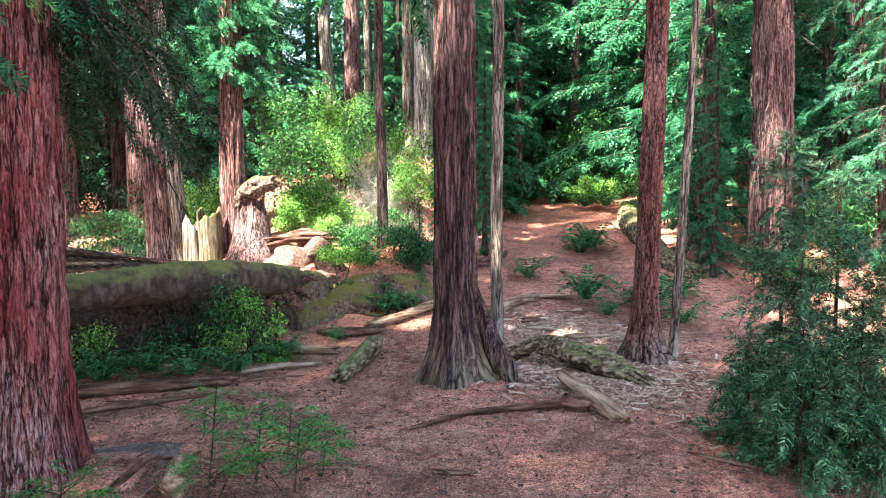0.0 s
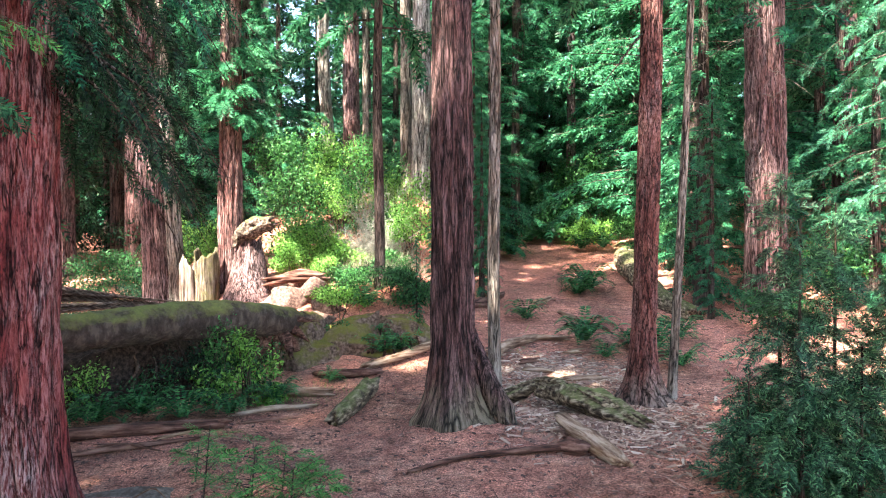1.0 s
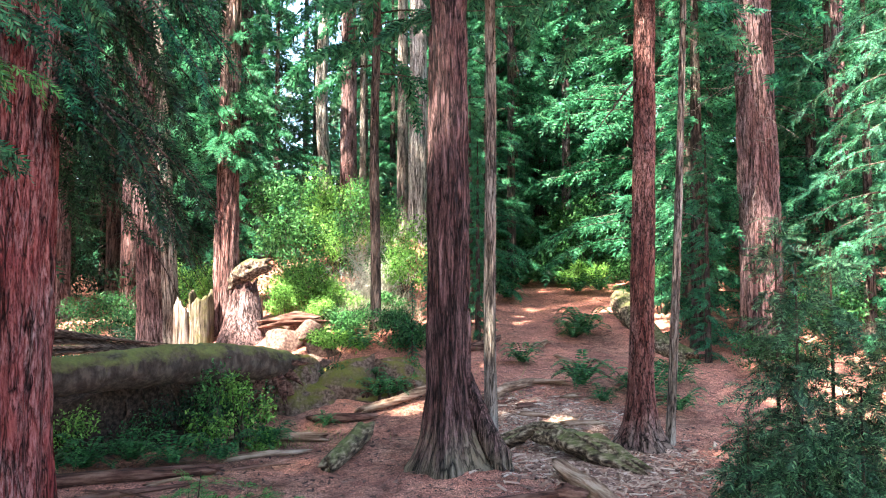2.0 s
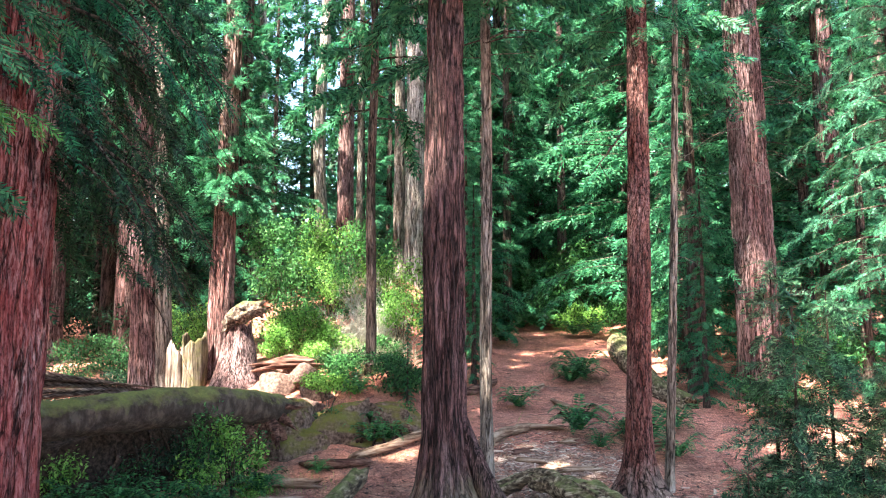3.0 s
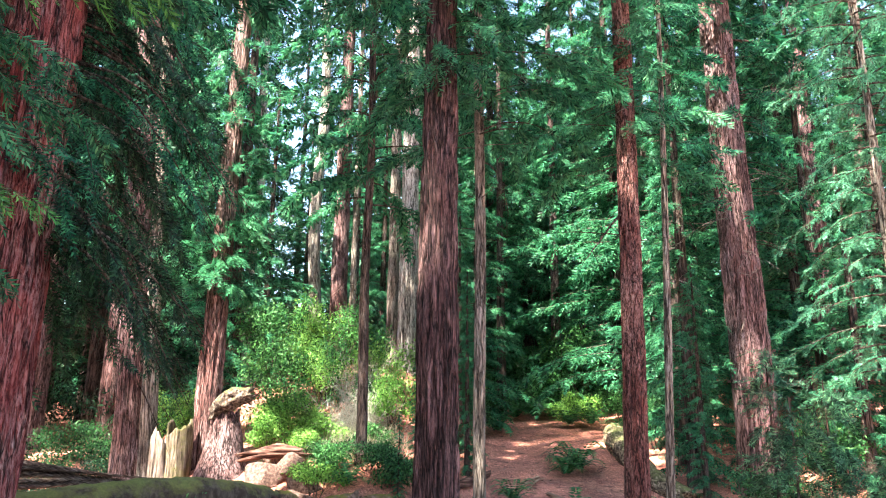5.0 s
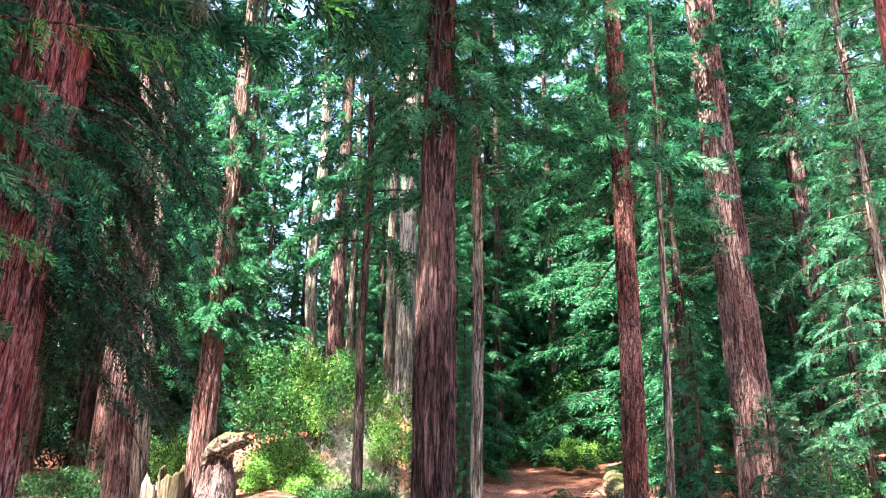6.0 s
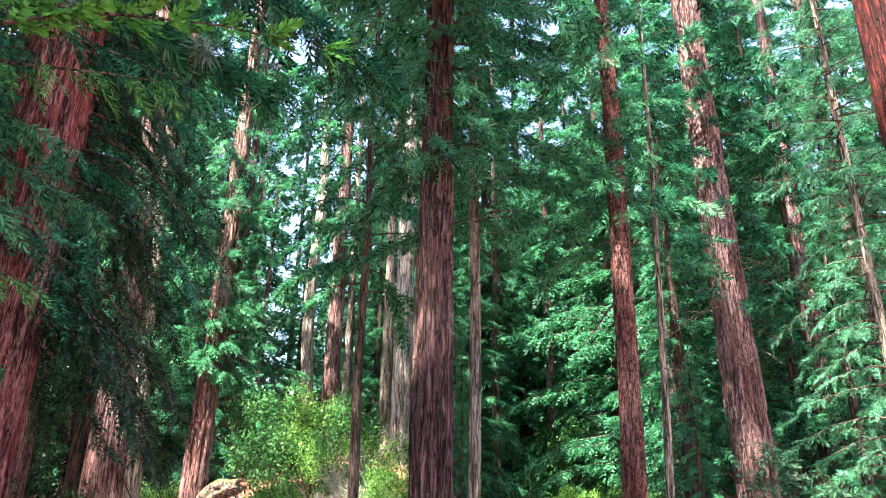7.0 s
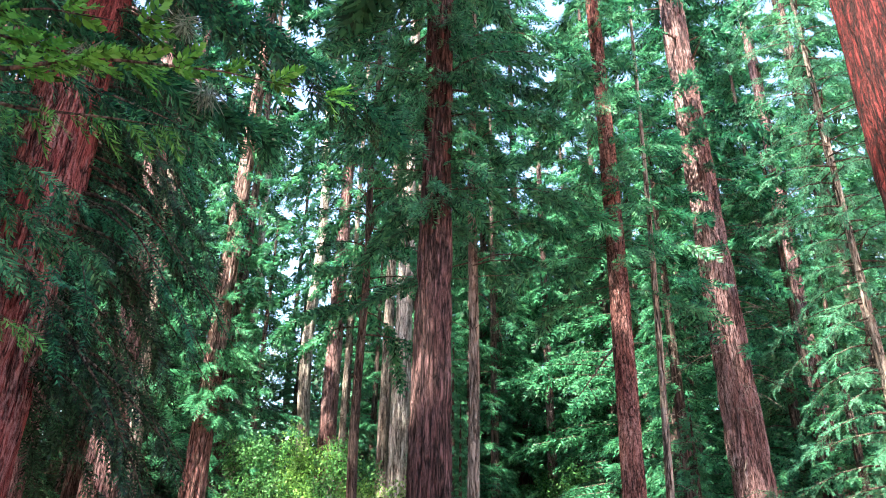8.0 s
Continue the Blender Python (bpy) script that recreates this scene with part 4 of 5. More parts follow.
def snag_mesh(h, r0, material, seed, jag=0.3, segs=56, squash=1.0, taper=0.0):
    """A broken hollow stump: furrowed outside, a jagged rim, and an inside that goes down."""
    r_ = np.random.default_rng(seed)
    w = np.arange(segs) / segs
    top = h * (1 - jag * vnoise(w, w * 0, 13, 1, r_) - 0.35 * jag * vnoise(w, w * 0, 27, 1, r_))
    t = np.r_[np.linspace(-0.15, 1, 22), np.linspace(1, 0.45, 8)]
    rad = np.r_[r0 * (1 + 0.25 * np.exp(-np.linspace(0, 6, 22))), np.linspace(r0 * 0.86, r0 * 0.6, 8)]
    u, v = np.meshgrid(np.clip(t, 0, 1), w, indexing="ij")
    k = 1 + 0.10 * (vnoise(v, u, 18, 3, r_) - 0.5) + 0.16 * (vnoise(v, u, 6, 2, r_) - 0.5)
    r = rad[:, None] * k * (1 + taper * (0.5 - u))
    p = np.stack([r * np.cos(2 * np.pi * v), squash * r * np.sin(2 * np.pi * v), t[:, None] * top[None, :]], -1)
    return mesh_np("snag", p.reshape(-1, 3), grid_faces(len(t), segs), material, False)


# pale broken stump
st = thing("broken_stump", "broken hollow stump with yellow-green lichen and a pale slab", "stump", at_ground(-6.28, 18.6))
piece("shell", snag_mesh(1.6, 0.33, WOOD_YELLOW, 301, 0.3), st)
slab = piece("slab", snag_mesh(1.35, 0.2, WOOD_PALE, 302, 0.3, 30, 0.6), st, "pale bare slab of splintered wood")
slab.location = (-0.46, -0.2, 0)

# red stump with an overhanging mossy top
ar = thing("buttress_stump", "red weathered stump with an overhanging mossy broken top", "stump", at_ground(-5.12, 18.6))
piece("base", snag_mesh(1.62, 0.44, BARK_RED, 33, 0.2, 70, 1.0, 0.6), ar)
top = piece("top", log_mesh([(-0.30, -0.15, 1.30), (-0.05, -0.2, 1.58), (0.25, -0.28, 1.76), (0.62, -0.36, 1.86)], [0.16, 0.23, 0.25, 0.21], WOOD_TOP, 44, 0.035, 0.26, 0.36, 34, 0.2, 0.85, 0.12), ar, "mossy broken overhanging top")
for i in range(5):
    r_ = np.random.default_rng(330 + i)
    q = Vector((0.60, -0.40, 1.66 + 0.05 * i))
    piece("splinter", log_mesh([q, q + Vector((0.12 + 0.08 * r_.random(), -0.04, -0.05 - 0.08 * r_.random()))], [0.05, 0.02], WOOD_PALE, 8, 0.03, 0.1, 0.1, 340 + i, 0.05, 0.6), top, "pale splinter")

# spreading root of the furrowed redwood
piece("root", log_mesh([(0.24, -0.02, 1.5), (0.40, -0.12, 1.0), (0.62, -0.22, 0.45), (0.86, -0.28, -0.10)], [0.06, 0.12, 0.16, 0.17], BARK_FOOT, 40, 0.04, 0.08, 0.12, 35, 0.1, 1.0, 0.25), MAIN, "spreading buttress root")

# loose bark sliver on the massive redwood
q = Vector((9.06, 19.58, 5.3)) - Vector(BIG.location)
piece("sliver", log_mesh([q, q + Vector((0.05, -0.02, 0.14)), q + Vector((0.10, -0.06, 0.3))], [0.02, 0.04, 0.012], WOOD_PALE, 10, 0.03, 0.1, 0.1, 36, 0.05, 0.5), BIG, "pale torn sliver of bark")

# rocks and earth
mound = solo("mossy_mound", rock_mesh(1.2, 0.9, 0.66, MOUND, 41, 0.55, 80), "low earth mound overgrown with yellow-green moss, roots on its face", "mound", (-1.45, 16.5, 0.12))
for i in range(11):
    r_ = np.random.default_rng(420 + i)
    x = -1.0 + 0.2 * i + r_.uniform(-0.08, 0.08)
    y = -1.0 * math.sqrt(max(0.05, 1 - (x / 1.3) ** 2))
    piece("root", log_mesh([(x * 0.9, y * 0.8, 0.52), (x, y * 1.0 - 0.03, 0.28), (x + r_.uniform(-0.15, 0.15), y * 1.05 - 0.05, -0.05)], [0.03, 0.035, 0.015], WOOD_DARK, 8, 0.06, 0.15, 0.2, 430 + i, 0.05), mound)
solo("mossy_mound", rock_mesh(0.9, 0.9, 0.65, MOUND, 42, 0.4, 50), "earth bank with roots under the fallen log's end", "mound", (-3.2, 15.8, 0.35))
for i, (x, y, dz, a, b, c, m) in enumerate([(-3.95, 17.9, 0.05, 0.42, 0.35, 0.36, STONE), (-3.2, 18.2, 0.0, 0.5, 0.4, 0.30, STONE), (-3.7, 18.8, 0.15, 0.4, 0.3, 0.2, STONE), (-2.9, 17.6, 0.0, 0.35, 0.3, 0.18, STONE), (-4.3, 17.5, 0.0, 0.3, 0.3, 0.2, STONE), (-3.6, 7.9, -0.03, 0.62, 0.40, 0.11, GREYROCK), (-3.1, 16.9, 0.1, 0.45, 0.3, 0.2, STONE)]):
    solo("boulder", rock_mesh(a * 1.15, b * 1.15, c * 1.15, m, 50 + i, 0.3, 24, 13), "pinkish weathered boulder on the bank" if m is STONE else "flat grey stone half buried in the soil", "rock", at_ground(x, y, dz), "boulders")

# small logs
log_thing("branch_log", "splintered red-brown log lying over pink boulders", "log", [(-4.35, 18.3, 0.42), (-3.8, 18.35, 0.5), (-3.1, 18.5, 0.45)], [0.11, 0.16, 0.12], WOOD_DARK, seed=60, ridge=0.10, rough=0.14, lump=0.2, broken=0.4)
log_thing("mossy_log", "short mossy log stub leaning on the soil", "log", [(-1.72, 10.95, 0.08), (-1.5, 11.8, 0.16), (-1.28, 12.7, 0.24)], [0.13, 0.16, 0.17], WOOD_ROT, seed=61)
log_thing("branch_log", "weathered pale log at the foot of the mound", "log", [(-1.55, 14.6, 0.1), (-0.9, 15.1, 0.14), (-0.15, 15.9, 0.2)], [0.08, 0.09, 0.10], WOOD_TAN, seed=62)
log_thing("branch_log", "weathered log lying beside the trodden path", "log", [(-4.3, 13.3, 0.1), (-3.2, 13.2, 0.12), (-2.1, 13.0, 0.08)], [0.07, 0.10, 0.08], WOOD_TAN, seed=63)
log_thing("branch_log", "dark weathered log lying beside the trodden path", "log", [(-2.5, 14.2, 0.08), (-1.9, 14.1, 0.1), (-1.3, 14.2, 0.08)], [0.08, 0.09, 0.07], WOOD_DARK, seed=64)
log_thing("branch_log", "long decaying log at the edge of the ferns", "log", [(-6.2, 10.1, 0.08), (-4.6, 10.45, 0.10), (-3.4, 10.75, 0.08)], [0.11, 0.10, 0.08], WOOD_DARK, seed=65)
log_thing("branch_log", "dark rotten branch on the soil", "log", [(-5.3, 9.3, 0.05), (-4.4, 9.7, 0.07), (-3.6, 10.1, 0.04)], [0.035, 0.045, 0.025], WOOD_DARK, seed=66)
log_thing("branch_log", "decaying log with pale patches near the ferns", "log", [(-3.5, 11.7, 0.04), (-2.9, 12.0, 0.06), (-2.3, 12.3, 0.04)], [0.05, 0.06, 0.035], WOOD_TAN, seed=67)
rot = thing("rotten_log", "arched rotten log with ragged edges, green moss and dark hollows", "log", (1.9, 12.0, 0.0))
for i, (nm, pts, radii, rough, lump, sq, lab) in enumerate([
    ("arch", [(-0.85, 0.5, 0.02), (-0.5, 0.35, 0.20), (-0.15, 0.2, 0.36), (0.12, 0.0, 0.40)], [0.13, 0.14, 0.15, 0.12], 0.16, 0.25, 0.9, "arched dark end with a ragged edge"),
    ("shell", [(-0.05, 0.08, 0.33), (0.3, -0.2, 0.30), (0.7, -0.62, 0.22), (1.15, -1.15, 0.06)], [0.16, 0.23, 0.25, 0.19], 0.17, 0.30, 0.8, "mossy hollow shell"),
    ("strip", [(0.22, -0.30, 0.44), (0.42, -0.52, 0.34), (0.52, -0.66, 0.10)], [0.05, 0.075, 0.04], 0.15, 0.3, 0.6, "pale hanging strip of wood"),
    ("strip", [(0.55, -0.62, 0.38), (0.78, -0.88, 0.28), (0.86, -1.0, 0.04)], [0.05, 0.08, 0.04], 0.15, 0.3, 0.6, "pale hanging strip of wood"),
    ("strip", [(-0.12, 0.05, 0.46), (0.1, -0.12, 0.50), (0.3, -0.3, 0.44)], [0.04, 0.06, 0.04], 0.2, 0.3, 0.6, "ragged mossy edge"),
]):
    piece(nm, log_mesh(pts, radii, WOOD_ROT, 48, 0.03, rough, lump, 171 + i, 0.3, sq, 0.14), rot, lab)
log_thing("split_log", "pale splintered log piece lying on the path", "log", [(1.85, 10.4, 0.2), (2.05, 9.6, 0.12), (2.33, 8.65, 0.06)], [0.10, 0.14, 0.10], WOOD_TAN, segs=20, rough=0.08, lump=0.15, seed=69, squash=0.75, ridge=0.3)
log_thing("burl", "dark round burl beside the split log", "log", [(1.72, 9.35, 0.08), (1.95, 9.25, 0.08)], [0.13, 0.12], WOOD_DARK, seed=70, rough=0.2)
log_thing("root_branch", "long thin dark branch across the path", "branch", [(-0.36, 8.75, 0.03), (0.3, 9.05, 0.05), (1.0, 9.15, 0.06), (1.75, 9.35, 0.09)], [0.025, 0.04, 0.045, 0.06], WOOD_DARK, segs=14, seed=71)
log_thing("path_log", "pale mossy log across the slope", "log", [(1.05, 15.4, 0.1), (1.7, 16.4, 0.12), (2.3, 16.8, 0.1)], [0.13, 0.12, 0.09], WOOD_TAN, seed=72)
log_thing("path_log", "thin grey log across the slope", "log", [(2.2, 17.0, 0.08), (3.1, 17.1, 0.08)], [0.08, 0.06], WOOD_TAN, seed=73)
log_thing("edging_log", "long mossy log edging the slope path", "log", [(8.2, 30.5, 0.2), (7.6, 28.0, 0.25), (7.1, 24.0, 0.2), (6.75, 21.0, 0.15), (7.1, 19.2, 0.1)], [0.45, 0.5, 0.4, 0.34, 0.28], WOOD_ROT, seed=74, lump=0.12)
log_thing("path_log", "red-brown log at the edge of the slope path", "log", [(0.6, 20.4, 0.12), (1.5, 21.4, 0.12), (2.0, 22.2, 0.1)], [0.12, 0.13, 0.1], WOOD_DARK, seed=75)
log_thing("bark_piece", "broken bark piece lying on the soil", "bark", [(-0.02, 7.25, 0.02), (0.22, 7.2, 0.025)], [0.035, 0.03], WOOD_DARK, segs=10, seed=76)
log_thing("branch_log", "short stick lying on the litter", "branch", [(2.9, 7.6, 0.02), (3.3, 7.3, 0.03), (3.5, 7.2, 0.02)], [0.02, 0.03, 0.02], WOOD_DARK, segs=10, seed=77)
for i, (x, y, a, l) in enumerate([(1.9, 15.1, 0.2, 0.35), (2.05, 14.5, -0.3, 0.45), (3.1, 16.0, 0.1, 0.3), (3.7, 18.3, 2.2, 0.9), (3.6, 19.6, 2.0, 0.8), (3.2, 21.6, 0.9, 0.9), (5.1, 15.8, 0.2, 0.5), (2.9, 13.9, 0.05, 0.7)]):
    c, s = math.cos(a) * l / 2, math.sin(a) * l / 2
    log_thing("wood_chunk", "short chunk of weathered wood on the slope", "wood", [(x - c, y - s, 0.06), (x + c, y + s, 0.07)], [0.07, 0.055], WOOD_TAN if i % 3 else WOOD_DARK, segs=12, seed=80 + i)

solo("soil_mound", rock_mesh(0.75, 0.5, 0.16, SOIL, 43, 0.3, 36), "heap of reddish soil and needles at a redwood's foot", "soil", at_ground(-3.72, 7.25, 0.0))
solo("wood_block", rock_mesh(0.16, 0.13, 0.2, WOOD_TAN, 44, 0.25, 22, 11), "weathered block of wood among saplings", "wood", at_ground(-2.72, 6.75, 0.1))
for i, (x0, y0, x1, y1, h, r) in enumerate([(-3.4, 6.7, -2.95, 7.5, 0.25, 0.045), (-3.0, 6.6, -2.3, 7.2, 0.3, 0.014), (-2.4, 7.1, -1.6, 6.6, 0.35, 0.012), (-3.1, 7.3, -2.2, 7.9, 0.2, 0.012), (-2.2, 6.5, -2.0, 7.4, 0.5, 0.010), (-3.6, 7.6, -2.7, 7.2, 0.3, 0.012), (-4.9, 9.9, -3.9, 9.5, 0.1, 0.03), (-4.2, 10.2, -3.2, 10.2, 0.12, 0.03), (-3.2, 11.1, -2.4, 11.4, 0.08, 0.03), (3.0, 20.8, 3.7, 22.0, 0.15, 0.03), (3.9, 18.9, 4.4, 17.6, 0.1, 0.05), (4.1, 19.6, 4.7, 18.3, 0.12, 0.06)]):
    log_thing("dead_branch", "dry dead branch lying on the soil", "branch", [(x0, y0, 0.02), ((x0 + x1) / 2 + 0.06, (y0 + y1) / 2, h), (x1, y1, 0.05)], [r, r * 0.8, r * 0.35], WOOD_TAN if i % 2 else WOOD_DARK, segs=9, step=0.06, seed=180 + i)

# wood chips, needles and twigs over the soil
def litter(name, label, n, box, length, width, material, seed, spot=None, category="litter", lift=0.012):
    r_ = np.random.default_rng(seed)
    if spot:
        x, y = r_.normal(spot[0], spot[2], n), r_.normal(spot[1], spot[3], n)
    else:
        x, y = r_.uniform(box[0], box[1], n), box[2] + (box[3] - box[2]) * r_.random(n) ** 1.4
    ln = (0.25 + 0.95 * r_.random(n) ** 2.2) * length
    w = ln * r_.uniform(0.5, 1.0, n) * width
    a = r_.uniform(0, 2 * math.pi, n)
    d = np.stack([np.cos(a), np.sin(a), r_.normal(0, 0.15, n)], -1) * ln[:, None] / 2
    s = np.stack([-np.sin(a), np.cos(a), r_.normal(0, 0.3, n)], -1) * w[:, None] / 2
    c = np.stack([x, y, height(x, y) + lift + r_.uniform(0, 0.01, n)], -1)
    up = np.stack([np.zeros(n), np.zeros(n), w * 0.35 + 0.003], -1)
    p = np.stack([c - d - s, c + d - s * 0.6, c + d + s * 0.6, c - d + s, c - d * 0.8 + up, c + d * 0.8 + up], 1).reshape(-1, 3)
    k = np.arange(n)[:, None] * 6
    f = np.concatenate([k + q for q in ([0, 1, 5], [0, 5, 4], [2, 3, 4], [2, 4, 5])], 0)
    solo(name, mesh_np(name, p, f, material), label, category, kind="stuff")


def island_wood(name, stops):
    m, nt, ns, ln, bs = nodes_of(name)
    ln.new(ramp(nt, ns.new("ShaderNodeNewGeometry").outputs["Random Per Island"], stops), bs.inputs["Base Color"])
    bs.inputs["Roughness"].default_value = 0.9
    return m


CHIP = island_wood("chip_wood", [(0.0, (0.10, 0.048, 0.036)), (0.5, (0.29, 0.165, 0.12)), (0.85, (0.45, 0.30, 0.225)), (1.0, (0.60, 0.46, 0.37))])
NEEDLE = island_wood("dry_needle", [(0.0, (0.06, 0.028, 0.02)), (0.6, (0.17, 0.075, 0.056)), (1.0, (0.32, 0.185, 0.145))])
litter("wood_chips", "pale splintered wood chips strewn over the soil", 4200, None, 0.22, 0.26, CHIP, 401, (2.7, 11.2, 0.8, 1.0))
litter("wood_chips", "pale wood chips on the slope between the trees", 3200, None, 0.20, 0.26, CHIP, 402, (2.4, 14.4, 0.8, 0.8))
litter("needle_litter", "dry reddish needles and twigs on the soil", 22000, (-6.5, 6.5, 5.5, 17), 0.09, 0.16, NEEDLE, 403)
CRUMB = island_wood("dark_crumbs", [(0.0, (0.025, 0.013, 0.01)), (0.7, (0.09, 0.042, 0.033)), (1.0, (0.2, 0.11, 0.085))])
litter("bark_crumbs", "dark crumbs of bark and earth on the soil", 4600, (-5.5, 5.5, 5.8, 16), 0.075, 0.7, CRUMB, 406)
litter("fallen_twigs", "thin dry twigs scattered on the soil", 1500, (-7, 7, 5.5, 22), 0.38, 0.05, NEEDLE, 404)
litter("needle_litter", "coarse reddish litter on the slope", 7000, (-8, 12, 15, 38), 0.2, 0.2, NEEDLE, 405)


# ---- undergrowth ----
def shrub_meshes(w, h, n, leaf, material, seed, lobes=11, stems=11, droop=0.2, aspect=0.45, hollow=0.3):
    """Leaves in uneven lobes round thin stems, from the ground up."""
    r_ = np.random.default_rng(seed)
    c = np.stack([r_.normal(0, 0.34 * w, lobes), r_.normal(0, 0.34 * w, lobes), h * r_.uniform(0.25, 0.78, lobes)], -1)
    sz = np.stack([w * r_.uniform(0.22, 0.42, lobes), w * r_.uniform(0.22, 0.42, lobes), h * r_.uniform(0.15, 0.3, lobes)], -1)
    k = r_.integers(0, lobes, n)
    d = r_.normal(0, 1, (n, 3))
    d /= np.linalg.norm(d, axis=1, keepdims=True)
    p = c[k] + d * sz[k] * (hollow + (1.0 - hollow) * r_.random((n, 1)) ** 0.7 + 0.45 * r_.random((n, 1)) ** 6)
    p[:, 2] = np.maximum(p[:, 2], 0.03)
    ax = d * 0.25 + r_.normal(0, 0.6, (n, 3)) + [0, 0, -droop]
    pts = place_sprays(np.array([[0, 0, 0], [0.45, aspect * 0.5, 0.06], [1, 0, -0.06], [0.45, -aspect * 0.5, 0.06]]), p, ax, leaf * r_.uniform(0.6, 1.3, n), r_, 0.5, d + [0, 0, 0.5])
    tubes = []
    for i in range(stems):
        e = c[i % lobes] + r_.normal(0, 0.1, 3) * w
        s = np.linspace(0, 1, 5)[:, None]
        q = np.array([r_.normal(0, 0.08), r_.normal(0, 0.08), -0.05]) * (1 - s) + e * s + np.array([0, 0, 0.12 * h]) * np.sin(np.pi * s)
        tubes.append(tube_points(q, np.linspace(0.012, 0.004, 5) * (0.6 + 0.4 * h), 4))
    return join_tubes("stemwork", tubes, TWIG), leaf_mesh("leaves", pts, material)


def shrub(name, label, x, y, w, h, n, leaf, material, seed, group="", **kw):
    t = thing(name, label, "shrub", at_ground(x, y), group)
    a, b = shrub_meshes(w, h, n, leaf, material, seed, **kw)
    piece("stemwork", a, t, kind="stuff")
    piece("leaves", b, t, kind="stuff")
    return t


def fern_mesh(length, fronds, seed, pairs=15):
    r_ = np.random.default_rng(seed)
    pts = []
    for i in range(fronds):
        a = 2.4 * i + r_.uniform(-0.3, 0.3)
        ln = length * r_.uniform(0.6, 1.1)
        lift = r_.uniform(1.0, 2.4)
        s = np.linspace(0.1, 1, pairs)
        rad = ln * s * (1 - 0.12 * s)
        z = ln * (lift * s - (lift * 0.6 + 0.3) * s * s) + 0.05
        d = np.array([math.cos(a), math.sin(a), 0])
        sd = np.array([-d[1], d[0], 0])
        base = d * rad[:, None] + np.array([0, 0, 1.0]) * z[:, None]
        tang = np.gradient(base, axis=0)
        tang /= np.linalg.norm(tang, axis=1, keepdims=True)
        pl = ln * 0.15 * np.sin(np.pi * (0.16 + 0.80 * s)) ** 0.8
        for sg in (1, -1):
            dr = sd * sg + tang * 0.35 + np.array([0, 0, -0.18])
            tip = base + dr * pl[:, None]
            half = tang * (ln / pairs * 0.47)
            mid = base + dr * pl[:, None] * 0.4
            pts.append(np.stack([base, mid + half, tip, mid - half], 1).reshape(-1, 3))
    return leaf_mesh("fronds", np.concatenate(pts), LEAF_FERN)


FERNS = [fern_mesh(1.0, 30, 500 + i) for i in range(4)]


def fern(x, y, s, i, label="dark green sword fern growing from the soil", z=None):
    ob = solo("sword_fern", FERNS[i % 4], label, "fern", at_ground(x, y) if z is None else (x, y, z), "sword ferns")
    ob.rotation_euler = (0, 0, i * 1.7)
    ob.scale = (s, s, s)


for i, (x, y, s) in enumerate([(3.5, 16.7, 1.05), (2.4, 19.3, 0.75), (5.0, 23.3, 1.25), (4.5, 22.6, 0.9), (3.75, 15.6, 0.5), (4.9, 15.9, 0.95), (5.2, 14.9, 0.7), (4.6, 16.6, 0.6), (-0.95, 15.65, 0.6), (-1.3, 15.5, 0.55), (-3.55, 11.6, 0.62), (-4.9, 11.3, 0.65), (-5.5, 11.0, 0.68), (-4.2, 11.2, 0.6), (-5.9, 10.7, 0.62), (-3.0, 12.6, 0.6),
                               (5.7, 36, 1.6), (4.8, 38, 1.5), (4.6, 35.6, 1.3), (6.6, 36.2, 1.4), (5.9, 37.4, 1.6), (4.0, 37.6, 1.5), (7.0, 38.0, 1.6), (3.0, 34.5, 1.2), (7.9, 33.6, 1.3), (2.6, 36.5, 1.4), (7.5, 36.5, 1.6), (3.2, 31, 1.3), (6.8, 33, 1.2), (-1.9, 17.6, 0.8), (-0.6, 18.2, 0.9), (-2.5, 18.7, 0.8), (8.6, 30, 1.2), (-2.2, 13.9, 0.35), (5.9, 17.0, 0.8)]):
    fern(x, y, s, i)
for i, (x, y, z, s) in enumerate([(-2.15, 16.1, 0.38, 0.34), (-1.75, 15.9, 0.46, 0.38), (-1.15, 15.9, 0.46, 0.36), (-0.75, 16.05, 0.38, 0.34), (-1.45, 16.5, 0.68, 0.40), (-1.95, 16.6, 0.58, 0.36), (-0.95, 16.6, 0.58, 0.38)]):
    fern(x, y, s, i + 2, "small green fern growing on the mossy mound", z)

